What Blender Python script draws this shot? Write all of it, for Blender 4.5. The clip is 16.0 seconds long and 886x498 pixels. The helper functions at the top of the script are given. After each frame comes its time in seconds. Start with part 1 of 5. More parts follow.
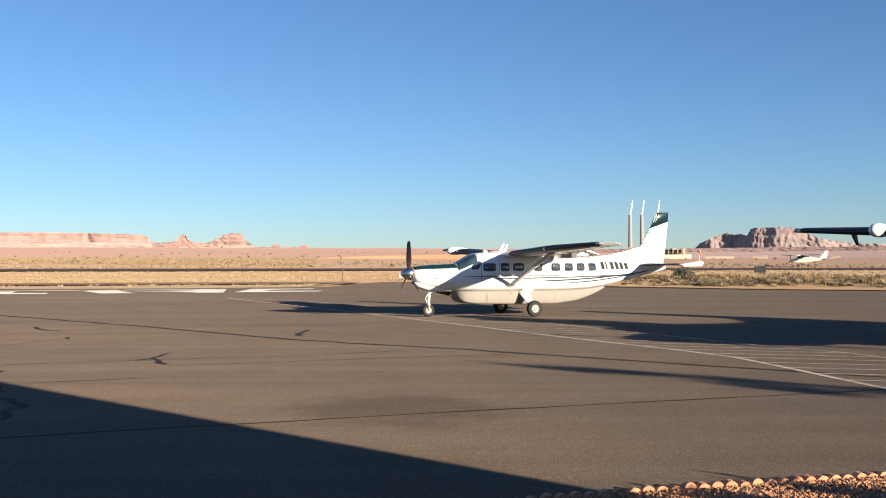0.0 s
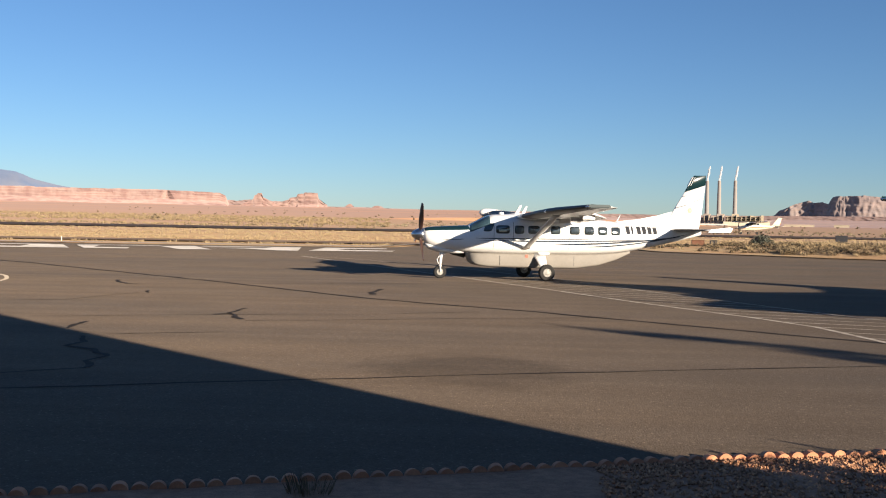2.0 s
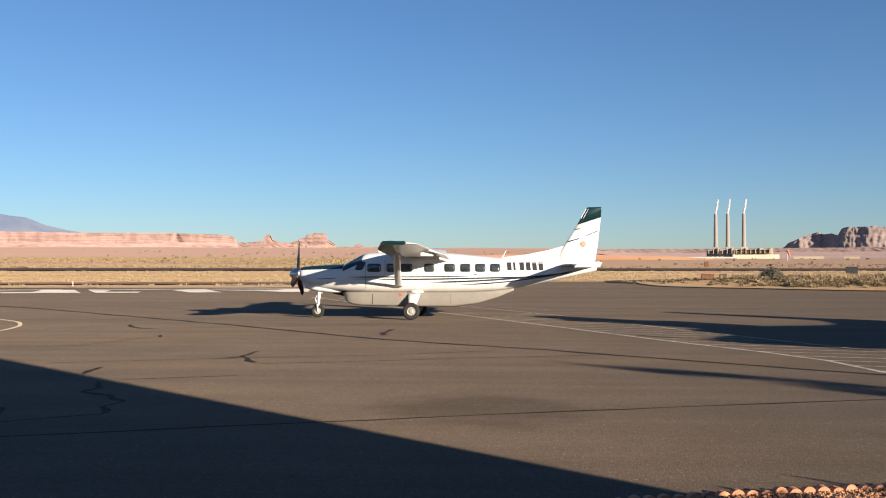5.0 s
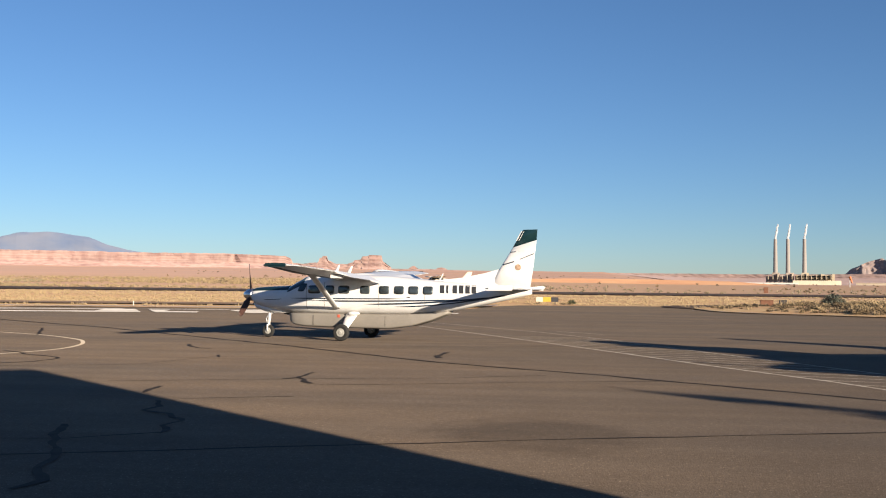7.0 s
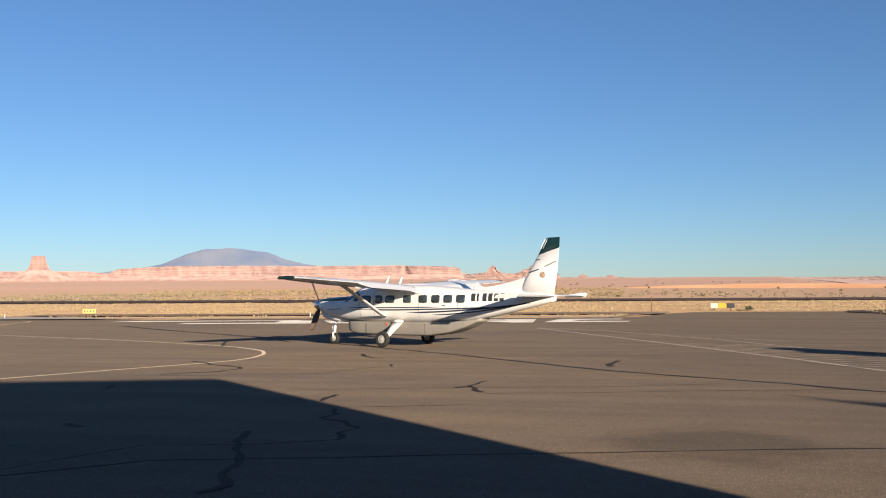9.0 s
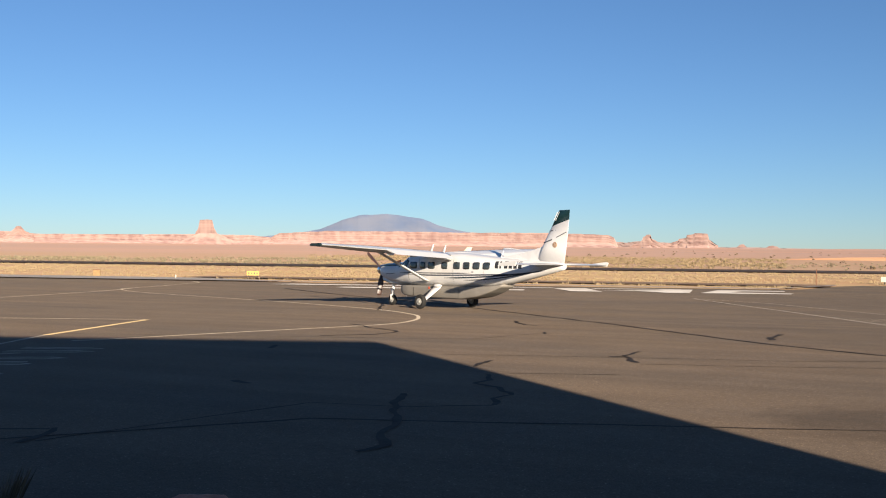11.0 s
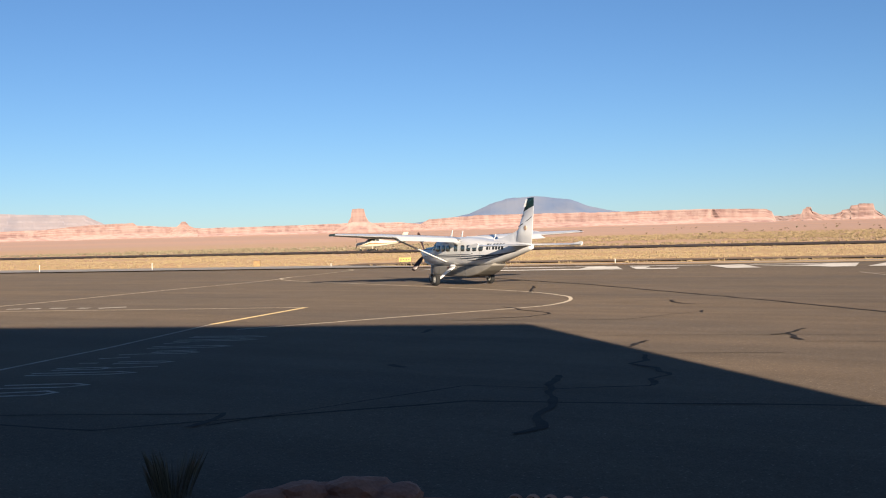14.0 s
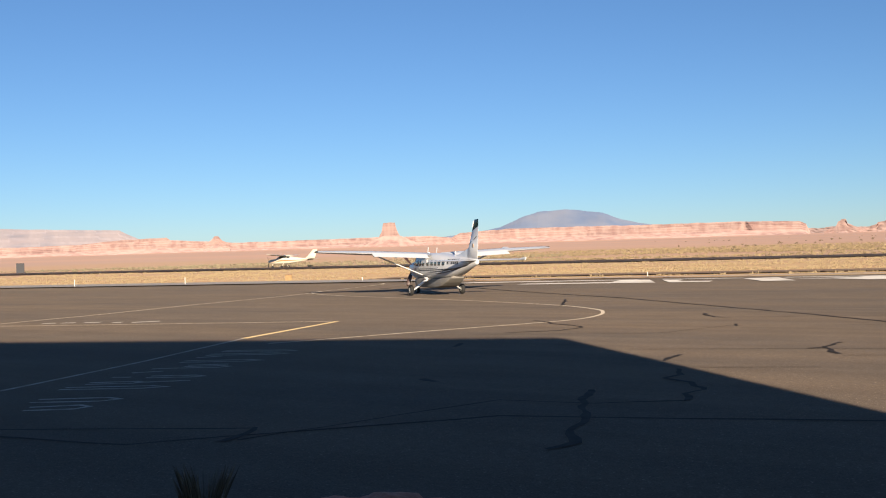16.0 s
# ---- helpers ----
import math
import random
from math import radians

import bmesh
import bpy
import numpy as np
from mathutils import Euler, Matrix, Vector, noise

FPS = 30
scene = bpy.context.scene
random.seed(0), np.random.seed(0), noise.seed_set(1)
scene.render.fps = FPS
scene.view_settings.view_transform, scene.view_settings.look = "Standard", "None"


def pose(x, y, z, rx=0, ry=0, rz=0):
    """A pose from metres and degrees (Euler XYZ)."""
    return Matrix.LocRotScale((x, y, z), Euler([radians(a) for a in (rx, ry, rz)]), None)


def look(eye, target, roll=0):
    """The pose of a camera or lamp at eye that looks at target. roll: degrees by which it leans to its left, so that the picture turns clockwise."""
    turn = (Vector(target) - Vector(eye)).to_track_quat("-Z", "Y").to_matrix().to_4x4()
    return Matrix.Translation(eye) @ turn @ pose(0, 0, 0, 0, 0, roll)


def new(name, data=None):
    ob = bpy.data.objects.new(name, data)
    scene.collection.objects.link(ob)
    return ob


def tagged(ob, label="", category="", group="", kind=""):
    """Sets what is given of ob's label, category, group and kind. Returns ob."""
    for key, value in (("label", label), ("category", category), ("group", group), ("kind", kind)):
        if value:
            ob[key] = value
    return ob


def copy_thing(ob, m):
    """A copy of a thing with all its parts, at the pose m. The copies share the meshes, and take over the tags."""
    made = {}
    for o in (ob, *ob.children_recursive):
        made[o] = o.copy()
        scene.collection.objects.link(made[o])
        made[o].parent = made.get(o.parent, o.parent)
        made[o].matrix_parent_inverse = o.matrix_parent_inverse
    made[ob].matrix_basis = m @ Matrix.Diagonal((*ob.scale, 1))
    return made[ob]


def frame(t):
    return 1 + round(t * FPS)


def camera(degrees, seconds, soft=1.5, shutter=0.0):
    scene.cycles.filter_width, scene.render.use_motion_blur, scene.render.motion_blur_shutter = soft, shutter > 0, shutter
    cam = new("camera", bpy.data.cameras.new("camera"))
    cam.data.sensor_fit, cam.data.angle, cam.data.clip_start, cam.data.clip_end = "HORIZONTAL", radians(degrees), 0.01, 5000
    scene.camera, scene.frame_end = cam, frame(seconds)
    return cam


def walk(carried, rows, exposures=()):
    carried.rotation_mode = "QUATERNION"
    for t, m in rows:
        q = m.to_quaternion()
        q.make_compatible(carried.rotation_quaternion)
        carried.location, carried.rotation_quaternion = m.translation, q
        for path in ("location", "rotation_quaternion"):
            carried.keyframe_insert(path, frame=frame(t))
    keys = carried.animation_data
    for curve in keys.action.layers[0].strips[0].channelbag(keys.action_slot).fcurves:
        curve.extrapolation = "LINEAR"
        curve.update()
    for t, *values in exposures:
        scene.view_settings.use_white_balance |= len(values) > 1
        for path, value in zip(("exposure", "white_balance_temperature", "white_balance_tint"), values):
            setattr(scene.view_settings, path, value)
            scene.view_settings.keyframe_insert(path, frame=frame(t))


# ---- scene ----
# ---- camera: hand-held, standing in one spot and turning after the aircraft ----
cam = camera(46.75, 16.0, soft=1.1)
walk(cam, [
    (0.0, pose(0.117, -0.009, 2.160, 90.936, 0.133, 0.002)),
    (0.5, pose(0.088, 0.042, 2.160, 91.585, 3.243, 3.272)),
    (1.0, pose(0.102, 0.046, 2.127, 90.966, 3.111, 3.152)),
    (1.5, pose(0.086, 0.047, 2.143, 89.324, 0.218, 2.103)),
    (2.0, pose(0.071, 0.088, 2.128, 88.802, -0.983, 4.047)),
    (2.5, pose(0.043, 0.081, 2.139, 89.693, -0.780, 4.295)),
    (3.0, pose(0.035, 0.056, 2.142, 90.889, -0.929, 2.324)),
    (3.5, pose(0.036, 0.061, 2.139, 90.531, -0.224, 2.373)),
    (6.0, pose(0.078, -0.209, 2.199, 91.491, -0.334, 6.002)),
    (6.5, pose(0.061, -0.146, 2.195, 91.811, -0.439, 6.495)),
    (7.0, pose(0.053, -0.187, 2.196, 92.187, -0.540, 7.602)),
    (7.5, pose(0.022, -0.108, 2.191, 92.777, -0.351, 11.646)),
    (8.0, pose(0.056, -0.128, 2.187, 92.745, 0.023, 14.442)),
    (8.5, pose(0.059, -0.129, 2.187, 92.842, 0.267, 15.030)),
    (9.0, pose(0.041, -0.092, 2.174, 92.683, 0.378, 17.023)),
    (9.5, pose(-0.023, -0.046, 2.173, 91.145, -0.199, 19.818)),
    (10.0, pose(0.000, -0.122, 2.175, 90.894, -0.813, 21.679)),
    (12.5, pose(-0.061, -0.021, 2.164, 90.545, 0.326, 29.932)),
    (13.0, pose(-0.037, -0.091, 2.161, 90.432, 0.409, 30.844)),
    (13.5, pose(-0.083, 0.017, 2.158, 90.336, 1.406, 33.265)),
    (14.0, pose(-0.064, -0.038, 2.158, 89.929, 1.274, 33.869)),
    (14.5, pose(-0.078, -0.001, 2.151, 89.993, 1.337, 33.608)),
    (15.0, pose(-0.062, -0.063, 2.162, 90.382, 1.846, 34.256)),
    (15.5, pose(-0.099, -0.001, 2.165, 90.174, 1.584, 34.861)),
    (16.0, pose(-0.107, 0.018, 2.158, 90.732, 1.438, 35.601)),
], exposures=[(0.0, 1.37, 5750, 13), (0.5, 1.17, 5750, 13), (1.2, 1.15, 5750, 13), (3.5, 1.13, 5750, 13), (16.0, 1.11, 5750, 13)])


# ---- world, sun ----
SUN_TO = Vector((0.722, -0.692, 0.2126)).normalized()      # towards the low sun, behind the camera
sun_data = bpy.data.lights.new("sun", "SUN")
sun_data.energy, sun_data.angle, sun_data.color = 5.0, radians(0.55), (1.0, 0.80, 0.54)
sun = new("sun", sun_data)
sun.matrix_world = look((0, 0, 60), Vector((0, 0, 60)) - SUN_TO)

world = bpy.data.worlds.new("sky")
scene.world = world
world.use_nodes = True
wt = world.node_tree
sky = wt.nodes.new("ShaderNodeTexSky")
sky.sky_type, sky.sun_disc = "NISHITA", False
sky.sun_elevation, sky.sun_rotation = radians(12.0), math.atan2(SUN_TO.x, SUN_TO.y)
sky.altitude, sky.air_density, sky.dust_density, sky.ozone_density = 1300, 1.0, 0.35, 3.4
wt.links.new(sky.outputs[0], wt.nodes["Background"].inputs[0])
wt.nodes["Background"].inputs[1].default_value = 0.05


# ---- materials ----
def material(name, base, rough=0.6, metal=0.0, spread=0.15, scale=8.0, fine=60.0, bump=0.0, second=None, mix_scale=1.0, island=0.0, rand=0.0, sharp=0.12, spec=0.5, grain=None):
    """Base colour with variation at two scales, an optional second colour in patches, grain relief."""
    m = bpy.data.materials.new(name)
    m.use_nodes = True
    nt = m.node_tree
    b = nt.nodes["Principled BSDF"]
    b.inputs["Roughness"].default_value, b.inputs["Metallic"].default_value = rough, metal
    b.inputs["Specular IOR Level"].default_value = spec
    grain = spread * 0.6 if grain is None else grain
    co = nt.nodes.new("ShaderNodeTexCoord")
    col = None

    def tex(sc, detail=4.0):
        n = nt.nodes.new("ShaderNodeTexNoise")
        n.inputs["Scale"].default_value, n.inputs["Detail"].default_value = sc, detail
        nt.links.new(co.outputs["Object"], n.inputs["Vector"])
        return n.outputs["Fac"]

    def mixed(a, bb, fac, mode="MIX"):
        n = nt.nodes.new("ShaderNodeMix")
        n.data_type, n.blend_type = "RGBA", mode
        for sock, v in ((n.inputs[6], a), (n.inputs[7], bb), (n.inputs[0], fac)):
            if isinstance(v, (tuple, float)):
                sock.default_value = v
            else:
                nt.links.new(v, sock)
        return n.outputs[2]

    def ramp(src, lo, hi, a, c):
        n = nt.nodes.new("ShaderNodeMapRange")
        n.inputs[1].default_value, n.inputs[2].default_value, n.inputs[3].default_value, n.inputs[4].default_value = lo, hi, a, c
        nt.links.new(src, n.inputs[0])
        return n.outputs[0]

    col = (*base, 1.0)
    if second:
        col = mixed(col, (*second, 1.0), ramp(tex(mix_scale, 5.0), 0.5 - sharp, 0.5 + sharp, 0.0, 1.0))
    v = nt.nodes.new("ShaderNodeHueSaturation")
    if isinstance(col, tuple):
        v.inputs["Color"].default_value = col
    else:
        nt.links.new(col, v.inputs["Color"])
    val = nt.nodes.new("ShaderNodeMath")
    val.operation = "ADD"
    nt.links.new(ramp(tex(scale), 0.3, 0.7, 1.0 - spread, 1.0 + spread), val.inputs[0])
    nt.links.new(ramp(tex(fine, 2.0), 0.3, 0.7, -grain, grain), val.inputs[1])
    out = val.outputs[0]
    if island or rand:
        if island:
            g = nt.nodes.new("ShaderNodeNewGeometry")
            src, k = g.outputs["Random Per Island"], island
        else:
            g = nt.nodes.new("ShaderNodeObjectInfo")
            src, k = g.outputs["Random"], rand
        a2 = nt.nodes.new("ShaderNodeMath")
        a2.operation = "ADD"
        nt.links.new(out, a2.inputs[0])
        nt.links.new(ramp(src, 0.0, 1.0, -k, k), a2.inputs[1])
        out = a2.outputs[0]
    nt.links.new(out, v.inputs["Value"])
    nt.links.new(v.outputs[0], b.inputs["Base Color"])
    if bump:
        bp = nt.nodes.new("ShaderNodeBump")
        bp.inputs["Strength"].default_value, bp.inputs["Distance"].default_value = 0.6, bump
        nt.links.new(tex(fine, 3.0), bp.inputs["Height"])
        nt.links.new(bp.outputs[0], b.inputs["Normal"])
    return m


def asphalt_material():
    """Old brown asphalt: paving lanes, blotches, one oil-dark stain, stone grain."""
    m = bpy.data.materials.new("asphalt")
    m.use_nodes = True
    nt = m.node_tree
    b = nt.nodes["Principled BSDF"]
    b.inputs["Roughness"].default_value, b.inputs["Specular IOR Level"].default_value = 0.95, 0.12
    b.inputs["Diffuse Roughness"].default_value = 0.5
    geo = nt.nodes.new("ShaderNodeNewGeometry")

    def noise_of(scale, lo, hi, a, c, detail=4.0, turn=0.0):
        mp = nt.nodes.new("ShaderNodeMapping")
        mp.inputs["Rotation"].default_value = (0, 0, radians(turn))
        mp.inputs["Scale"].default_value = scale
        nt.links.new(geo.outputs["Position"], mp.inputs["Vector"])
        n = nt.nodes.new("ShaderNodeTexNoise")
        n.inputs["Scale"].default_value, n.inputs["Detail"].default_value = 1.0, detail
        nt.links.new(mp.outputs[0], n.inputs["Vector"])
        r = nt.nodes.new("ShaderNodeMapRange")
        for k, v in zip((1, 2, 3, 4), (lo, hi, a, c)):
            r.inputs[k].default_value = v
        nt.links.new(n.outputs["Fac"], r.inputs[0])
        return r.outputs[0], n.outputs["Fac"]

    def math_of(op, a, c):
        n = nt.nodes.new("ShaderNodeMath")
        n.operation = op
        for s, v in zip(n.inputs, (a, c)):
            if isinstance(v, float):
                s.default_value = v
            else:
                nt.links.new(v, s)
        return n.outputs[0]

    mix = nt.nodes.new("ShaderNodeMix")
    mix.data_type = "RGBA"
    mix.inputs[6].default_value, mix.inputs[7].default_value = (0.125, 0.094, 0.066, 1), (0.099, 0.079, 0.061, 1)
    nt.links.new(noise_of((0.05, 0.22, 0.1), 0.35, 0.65, 0.0, 1.0, 5.0, -17)[0], mix.inputs[0])
    v = noise_of((0.04, 0.9, 0.1), 0.3, 0.7, 0.90, 1.10, 3.0, -17)[0]
    v = math_of("MULTIPLY", v, noise_of((0.5, 0.5, 0.5), 0.3, 0.7, 0.93, 1.07)[0])
    v = math_of("MULTIPLY", v, noise_of((9.0, 9.0, 9.0), 0.3, 0.7, 0.92, 1.08, 2.0)[0])
    grain, height = noise_of((42.0, 42.0, 42.0), 0.3, 0.7, 0.80, 1.20, 2.0)
    v = math_of("MULTIPLY", v, grain)
    chips = noise_of((26.0, 26.0, 26.0), 0.66, 0.74, 1.0, 1.9, 1.0)[0]
    v = math_of("MULTIPLY", v, chips)
    stain = nt.nodes.new("ShaderNodeMapping")
    stain.inputs["Location"].default_value, stain.inputs["Scale"].default_value = (0.55 * 0.62, -15.4 * 0.55, 0), (0.62, 0.55, 0.0)
    nt.links.new(geo.outputs["Position"], stain.inputs["Vector"])
    ln = nt.nodes.new("ShaderNodeVectorMath")
    ln.operation = "LENGTH"
    nt.links.new(stain.outputs[0], ln.inputs[0])
    edge = math_of("ADD", ln.outputs["Value"], noise_of((1.2, 1.2, 1.2), 0.0, 1.0, -0.5, 0.5)[0])
    sr = nt.nodes.new("ShaderNodeMapRange")
    for k, x in zip((1, 2, 3, 4), (0.7, 1.15, 0.74, 1.0)):
        sr.inputs[k].default_value = x
    nt.links.new(edge, sr.inputs[0])
    v = math_of("MULTIPLY", v, sr.outputs[0])
    hs = nt.nodes.new("ShaderNodeHueSaturation")
    nt.links.new(mix.outputs[2], hs.inputs["Color"])
    nt.links.new(v, hs.inputs["Value"])
    nt.links.new(hs.outputs[0], b.inputs["Base Color"])
    bp = nt.nodes.new("ShaderNodeBump")
    bp.inputs["Strength"].default_value, bp.inputs["Distance"].default_value = 0.55, 0.012
    nt.links.new(height, bp.inputs["Height"])
    nt.links.new(bp.outputs[0], b.inputs["Normal"])
    return m


white_paint = material("white_paint", (0.74, 0.73, 0.71), 0.30, spread=0.03, scale=1.5, fine=12)
hub_paint = material("hub_paint", (0.34, 0.33, 0.30), 0.45, spread=0.25, scale=14.0, fine=40)
pod_paint = material("pod_paint", (0.235, 0.215, 0.185), 0.7, spread=0.06, scale=2.0, fine=15)
green_paint = material("green_paint", (0.008, 0.027, 0.032), 0.25, spread=0.1, scale=2.0)
stripe_paint = material("stripe_paint", (0.015, 0.025, 0.045), 0.35, spread=0.1)
letter_paint = material("letter_paint", (0.022, 0.024, 0.030), 0.85, spread=0.1)
emblem_paint = material("emblem_paint", (0.42, 0.29, 0.19), 0.5, spread=0.4, scale=9)
red_paint = material("red_paint", (0.55, 0.10, 0.05), 0.5)
boot_rubber = material("boot_rubber", (0.012, 0.013, 0.016), 0.5, spread=0.2)
tyre_rubber = material("tyre_rubber", (0.018, 0.017, 0.016), 0.85, spread=0.2, bump=0.002)
bare_metal = material("bare_metal", (0.62, 0.62, 0.63), 0.25, 1.0, spread=0.1)
prop_black = material("prop_black", (0.055, 0.028, 0.022), 0.4, spread=0.2)
yellow_paint = material("yellow_paint", (0.52, 0.32, 0.025), 0.5, spread=0.1)
dark_metal = material("dark_metal", (0.05, 0.05, 0.05), 0.5, 0.6)
cream_paint = material("cream_paint", (0.60, 0.54, 0.42), 0.4, spread=0.05)
orange_paint = material("orange_paint", (0.45, 0.14, 0.04), 0.5)
cabin_glass = material("cabin_glass", (0.04, 0.05, 0.054), 0.06, spread=0.5, scale=3.0)
cabin_glass.node_tree.nodes["Principled BSDF"].inputs["Specular IOR Level"].default_value = 0.9
tinted_glass = material("tinted_glass", (0.03, 0.055, 0.07), 0.05, spread=0.5, scale=2.0)

asphalt = asphalt_material()
crack_seal = material("crack_seal", (0.062, 0.051, 0.043), 0.95, spread=0.2, scale=5, spec=0.08)
patch_asphalt = material("patch_asphalt", (0.118, 0.096, 0.078), 0.95, spread=0.16, scale=1.2, fine=34, bump=0.012, spec=0.12, grain=0.2)
joint_seal = material("joint_seal", (0.046, 0.036, 0.029), 0.95, spread=0.3, scale=3, spec=0.1)
line_white = material("line_white", (0.52, 0.48, 0.43), 0.85, spread=0.12, scale=3, second=(0.34, 0.31, 0.27), mix_scale=1.6, spec=0.15)
block_white = material("block_white", (0.54, 0.50, 0.45), 0.85, spread=0.12, scale=2, second=(0.42, 0.385, 0.34), mix_scale=0.4, spec=0.15)
line_faded = material("line_faded", (0.48, 0.43, 0.36), 0.85, spread=0.2, scale=3, second=(0.24, 0.20, 0.16), mix_scale=3.0, spec=0.15)
line_yellow = material("line_yellow", (0.54, 0.46, 0.35), 0.8, spread=0.2, scale=3, second=(0.38, 0.31, 0.22), mix_scale=3.0, spec=0.15)
line_bright = material("line_bright", (0.66, 0.48, 0.22), 0.8, spread=0.15, scale=3)
for paint in (block_white, line_white, line_faded, line_yellow, line_bright):
    paint.node_tree.nodes["Principled BSDF"].inputs["Diffuse Roughness"].default_value = 0.5
runway_asphalt = material("runway_asphalt", (0.120, 0.086, 0.066), 0.95, spread=0.12, scale=0.2, fine=6, spec=0.1)
concrete = material("concrete", (0.50, 0.42, 0.33), 0.85, spread=0.1, scale=1.0)
terracotta = material("terracotta", (0.50, 0.23, 0.12), 0.85, spread=0.12, scale=12, fine=80, bump=0.004, rand=0.2)
gravel = material("gravel", (0.31, 0.155, 0.085), 0.9, spread=0.25, scale=10, fine=60, bump=0.01)
chip_stone = material("chip_stone", (0.40, 0.21, 0.11), 0.85, spread=0.2, scale=20, island=0.5)
red_rock = material("red_rock", (0.36, 0.15, 0.09), 0.9, spread=0.2, scale=6, fine=30, bump=0.02)
straw = material("straw", (0.30, 0.195, 0.085), 0.9, spread=0.15, scale=0.05, fine=3, island=0.22, second=(0.25, 0.17, 0.08), mix_scale=0.05)
pale_straw = material("pale_straw", (0.335, 0.25, 0.132), 0.9, spread=0.12, scale=0.05, fine=3, island=0.15, second=(0.27, 0.20, 0.11), mix_scale=0.05)
olive_scrub = material("olive_scrub", (0.25, 0.205, 0.125), 0.9, spread=0.12, scale=0.05, fine=3, island=0.2)
plant_light = material("plant_light", (0.62, 0.54, 0.40), 0.8, spread=0.08, scale=0.02, fine=0.1)
grey_shrub = material("grey_shrub", (0.10, 0.105, 0.075), 0.9, spread=0.2, scale=1, island=0.3)
sage = material("sage", (0.13, 0.10, 0.058), 0.9, spread=0.2, scale=0.2, fine=4, island=0.35, second=(0.21, 0.15, 0.08), mix_scale=0.3)
dark_shrub = material("dark_shrub", (0.075, 0.085, 0.045), 0.9, spread=0.2, scale=2, island=0.4)
wall_plaster = material("wall_plaster", (0.42, 0.30, 0.22), 0.9, spread=0.08, scale=0.6, fine=20, bump=0.004)
plant_wall = material("plant_wall", (0.44, 0.37, 0.27), 0.8, spread=0.1, scale=0.01, fine=0.1)
plant_dark = material("plant_dark", (0.32, 0.27, 0.23), 0.8, spread=0.3, scale=0.01, fine=0.1)
stack_concrete = material("stack_concrete", (0.27, 0.245, 0.225), 0.85, spread=0.05, scale=0.01, fine=0.1)
steam_white = material("steam_white", (0.80, 0.79, 0.78), 1.0, spread=0.05, scale=0.02)
box_brown = material("box_brown", (0.17, 0.075, 0.04), 0.8, spread=0.2, scale=4)
box_tan = material("box_tan", (0.28, 0.18, 0.075), 0.8, spread=0.2, scale=4)
track_soil = material("track_soil", (0.36, 0.24, 0.15), 0.95, spread=0.15, scale=0.3, fine=5, spec=0.1)
steam_white.node_tree.nodes["Principled BSDF"].inputs["Alpha"].default_value = 0.30
shed_white = material("shed_white", (0.60, 0.57, 0.52), 0.7, spread=0.05)
box_dark = material("box_dark", (0.03, 0.03, 0.035), 0.7)


# ---- shared builders ----
def link_mesh(name, bm, mat, smooth=False):
    me = bpy.data.meshes.new(name)
    bm.to_mesh(me)
    bm.free()
    for m in (mat if isinstance(mat, (list, tuple)) else [mat]):
        me.materials.append(m)
    if smooth:
        for p in me.polygons:
            p.use_smooth = True
    return new(name, me)


def part(name, bm, mat, parent, label="", smooth=False):
    ob = link_mesh(name, bm, mat, smooth)
    ob.parent = parent
    if label:
        ob["label"] = label
    return ob


def raw(name, verts, faces, mat, smooth=False):
    me = bpy.data.meshes.new(name)
    me.from_pydata([tuple(v) for v in verts], [], faces)
    for m in (mat if isinstance(mat, (list, tuple)) else [mat]):
        me.materials.append(m)
    if smooth:
        for p in me.polygons:
            p.use_smooth = True
    return new(name, me)


def box(bm, cx, cy, cz, sx, sy, sz, bevel=0.0, rot=None):
    m = Matrix.Translation((cx, cy, cz)) @ (rot or Matrix()) @ Matrix.Diagonal((sx, sy, sz, 1))
    r = bmesh.ops.create_cube(bm, size=1.0, matrix=m)
    if bevel:
        es = list({e for v in r["verts"] for e in v.link_edges})
        bmesh.ops.bevel(bm, geom=es, offset=bevel, segments=2, affect="EDGES")
    return bm


def tube(bm, a, b, ra, rb=None, n=14, caps=True):
    """A round bar from a to b."""
    a, b = Vector(a), Vector(b)
    rb = ra if rb is None else rb
    q = (b - a).to_track_quat("Z", "Y").to_matrix()
    rings = []
    for p, r in ((a, ra), (b, rb)):
        rings.append([bm.verts.new(p + q @ Vector((r * math.cos(6.28318 * i / n), r * math.sin(6.28318 * i / n), 0))) for i in range(n)])
    for i in range(n):
        bm.faces.new((rings[0][i], rings[0][(i + 1) % n], rings[1][(i + 1) % n], rings[1][i]))
    if caps:
        bm.faces.new(rings[0][::-1])
        bm.faces.new(rings[1])
    return bm


def lathe(bm, profile, axis="Y", n=28, m=None):
    """Spin a profile of (radius, along) round an axis."""
    m = m or Matrix()
    rings = []
    for r, s in profile:
        ring = []
        for i in range(n):
            c, d = r * math.cos(2 * math.pi * i / n), r * math.sin(2 * math.pi * i / n)
            p = {"Y": (c, s, d), "X": (s, c, d), "Z": (c, d, s)}[axis]
            ring.append(bm.verts.new(m @ Vector(p)))
        rings.append(ring)
    for a, b in zip(rings, rings[1:]):
        for i in range(n):
            bm.faces.new((a[i], a[(i + 1) % n], b[(i + 1) % n], b[i]))
    bm.faces.new(rings[0][::-1])
    bm.faces.new(rings[-1])
    bmesh.ops.recalc_face_normals(bm, faces=bm.faces)
    return bm


# ---- terrain: a flat apron, and a plain that rises gently beyond it ----
def plain(x, y):
    v = -1.3353 - 0.006162 * x + 0.017315 * y
    return 0.5 * (v + math.sqrt(v * v + 0.03))


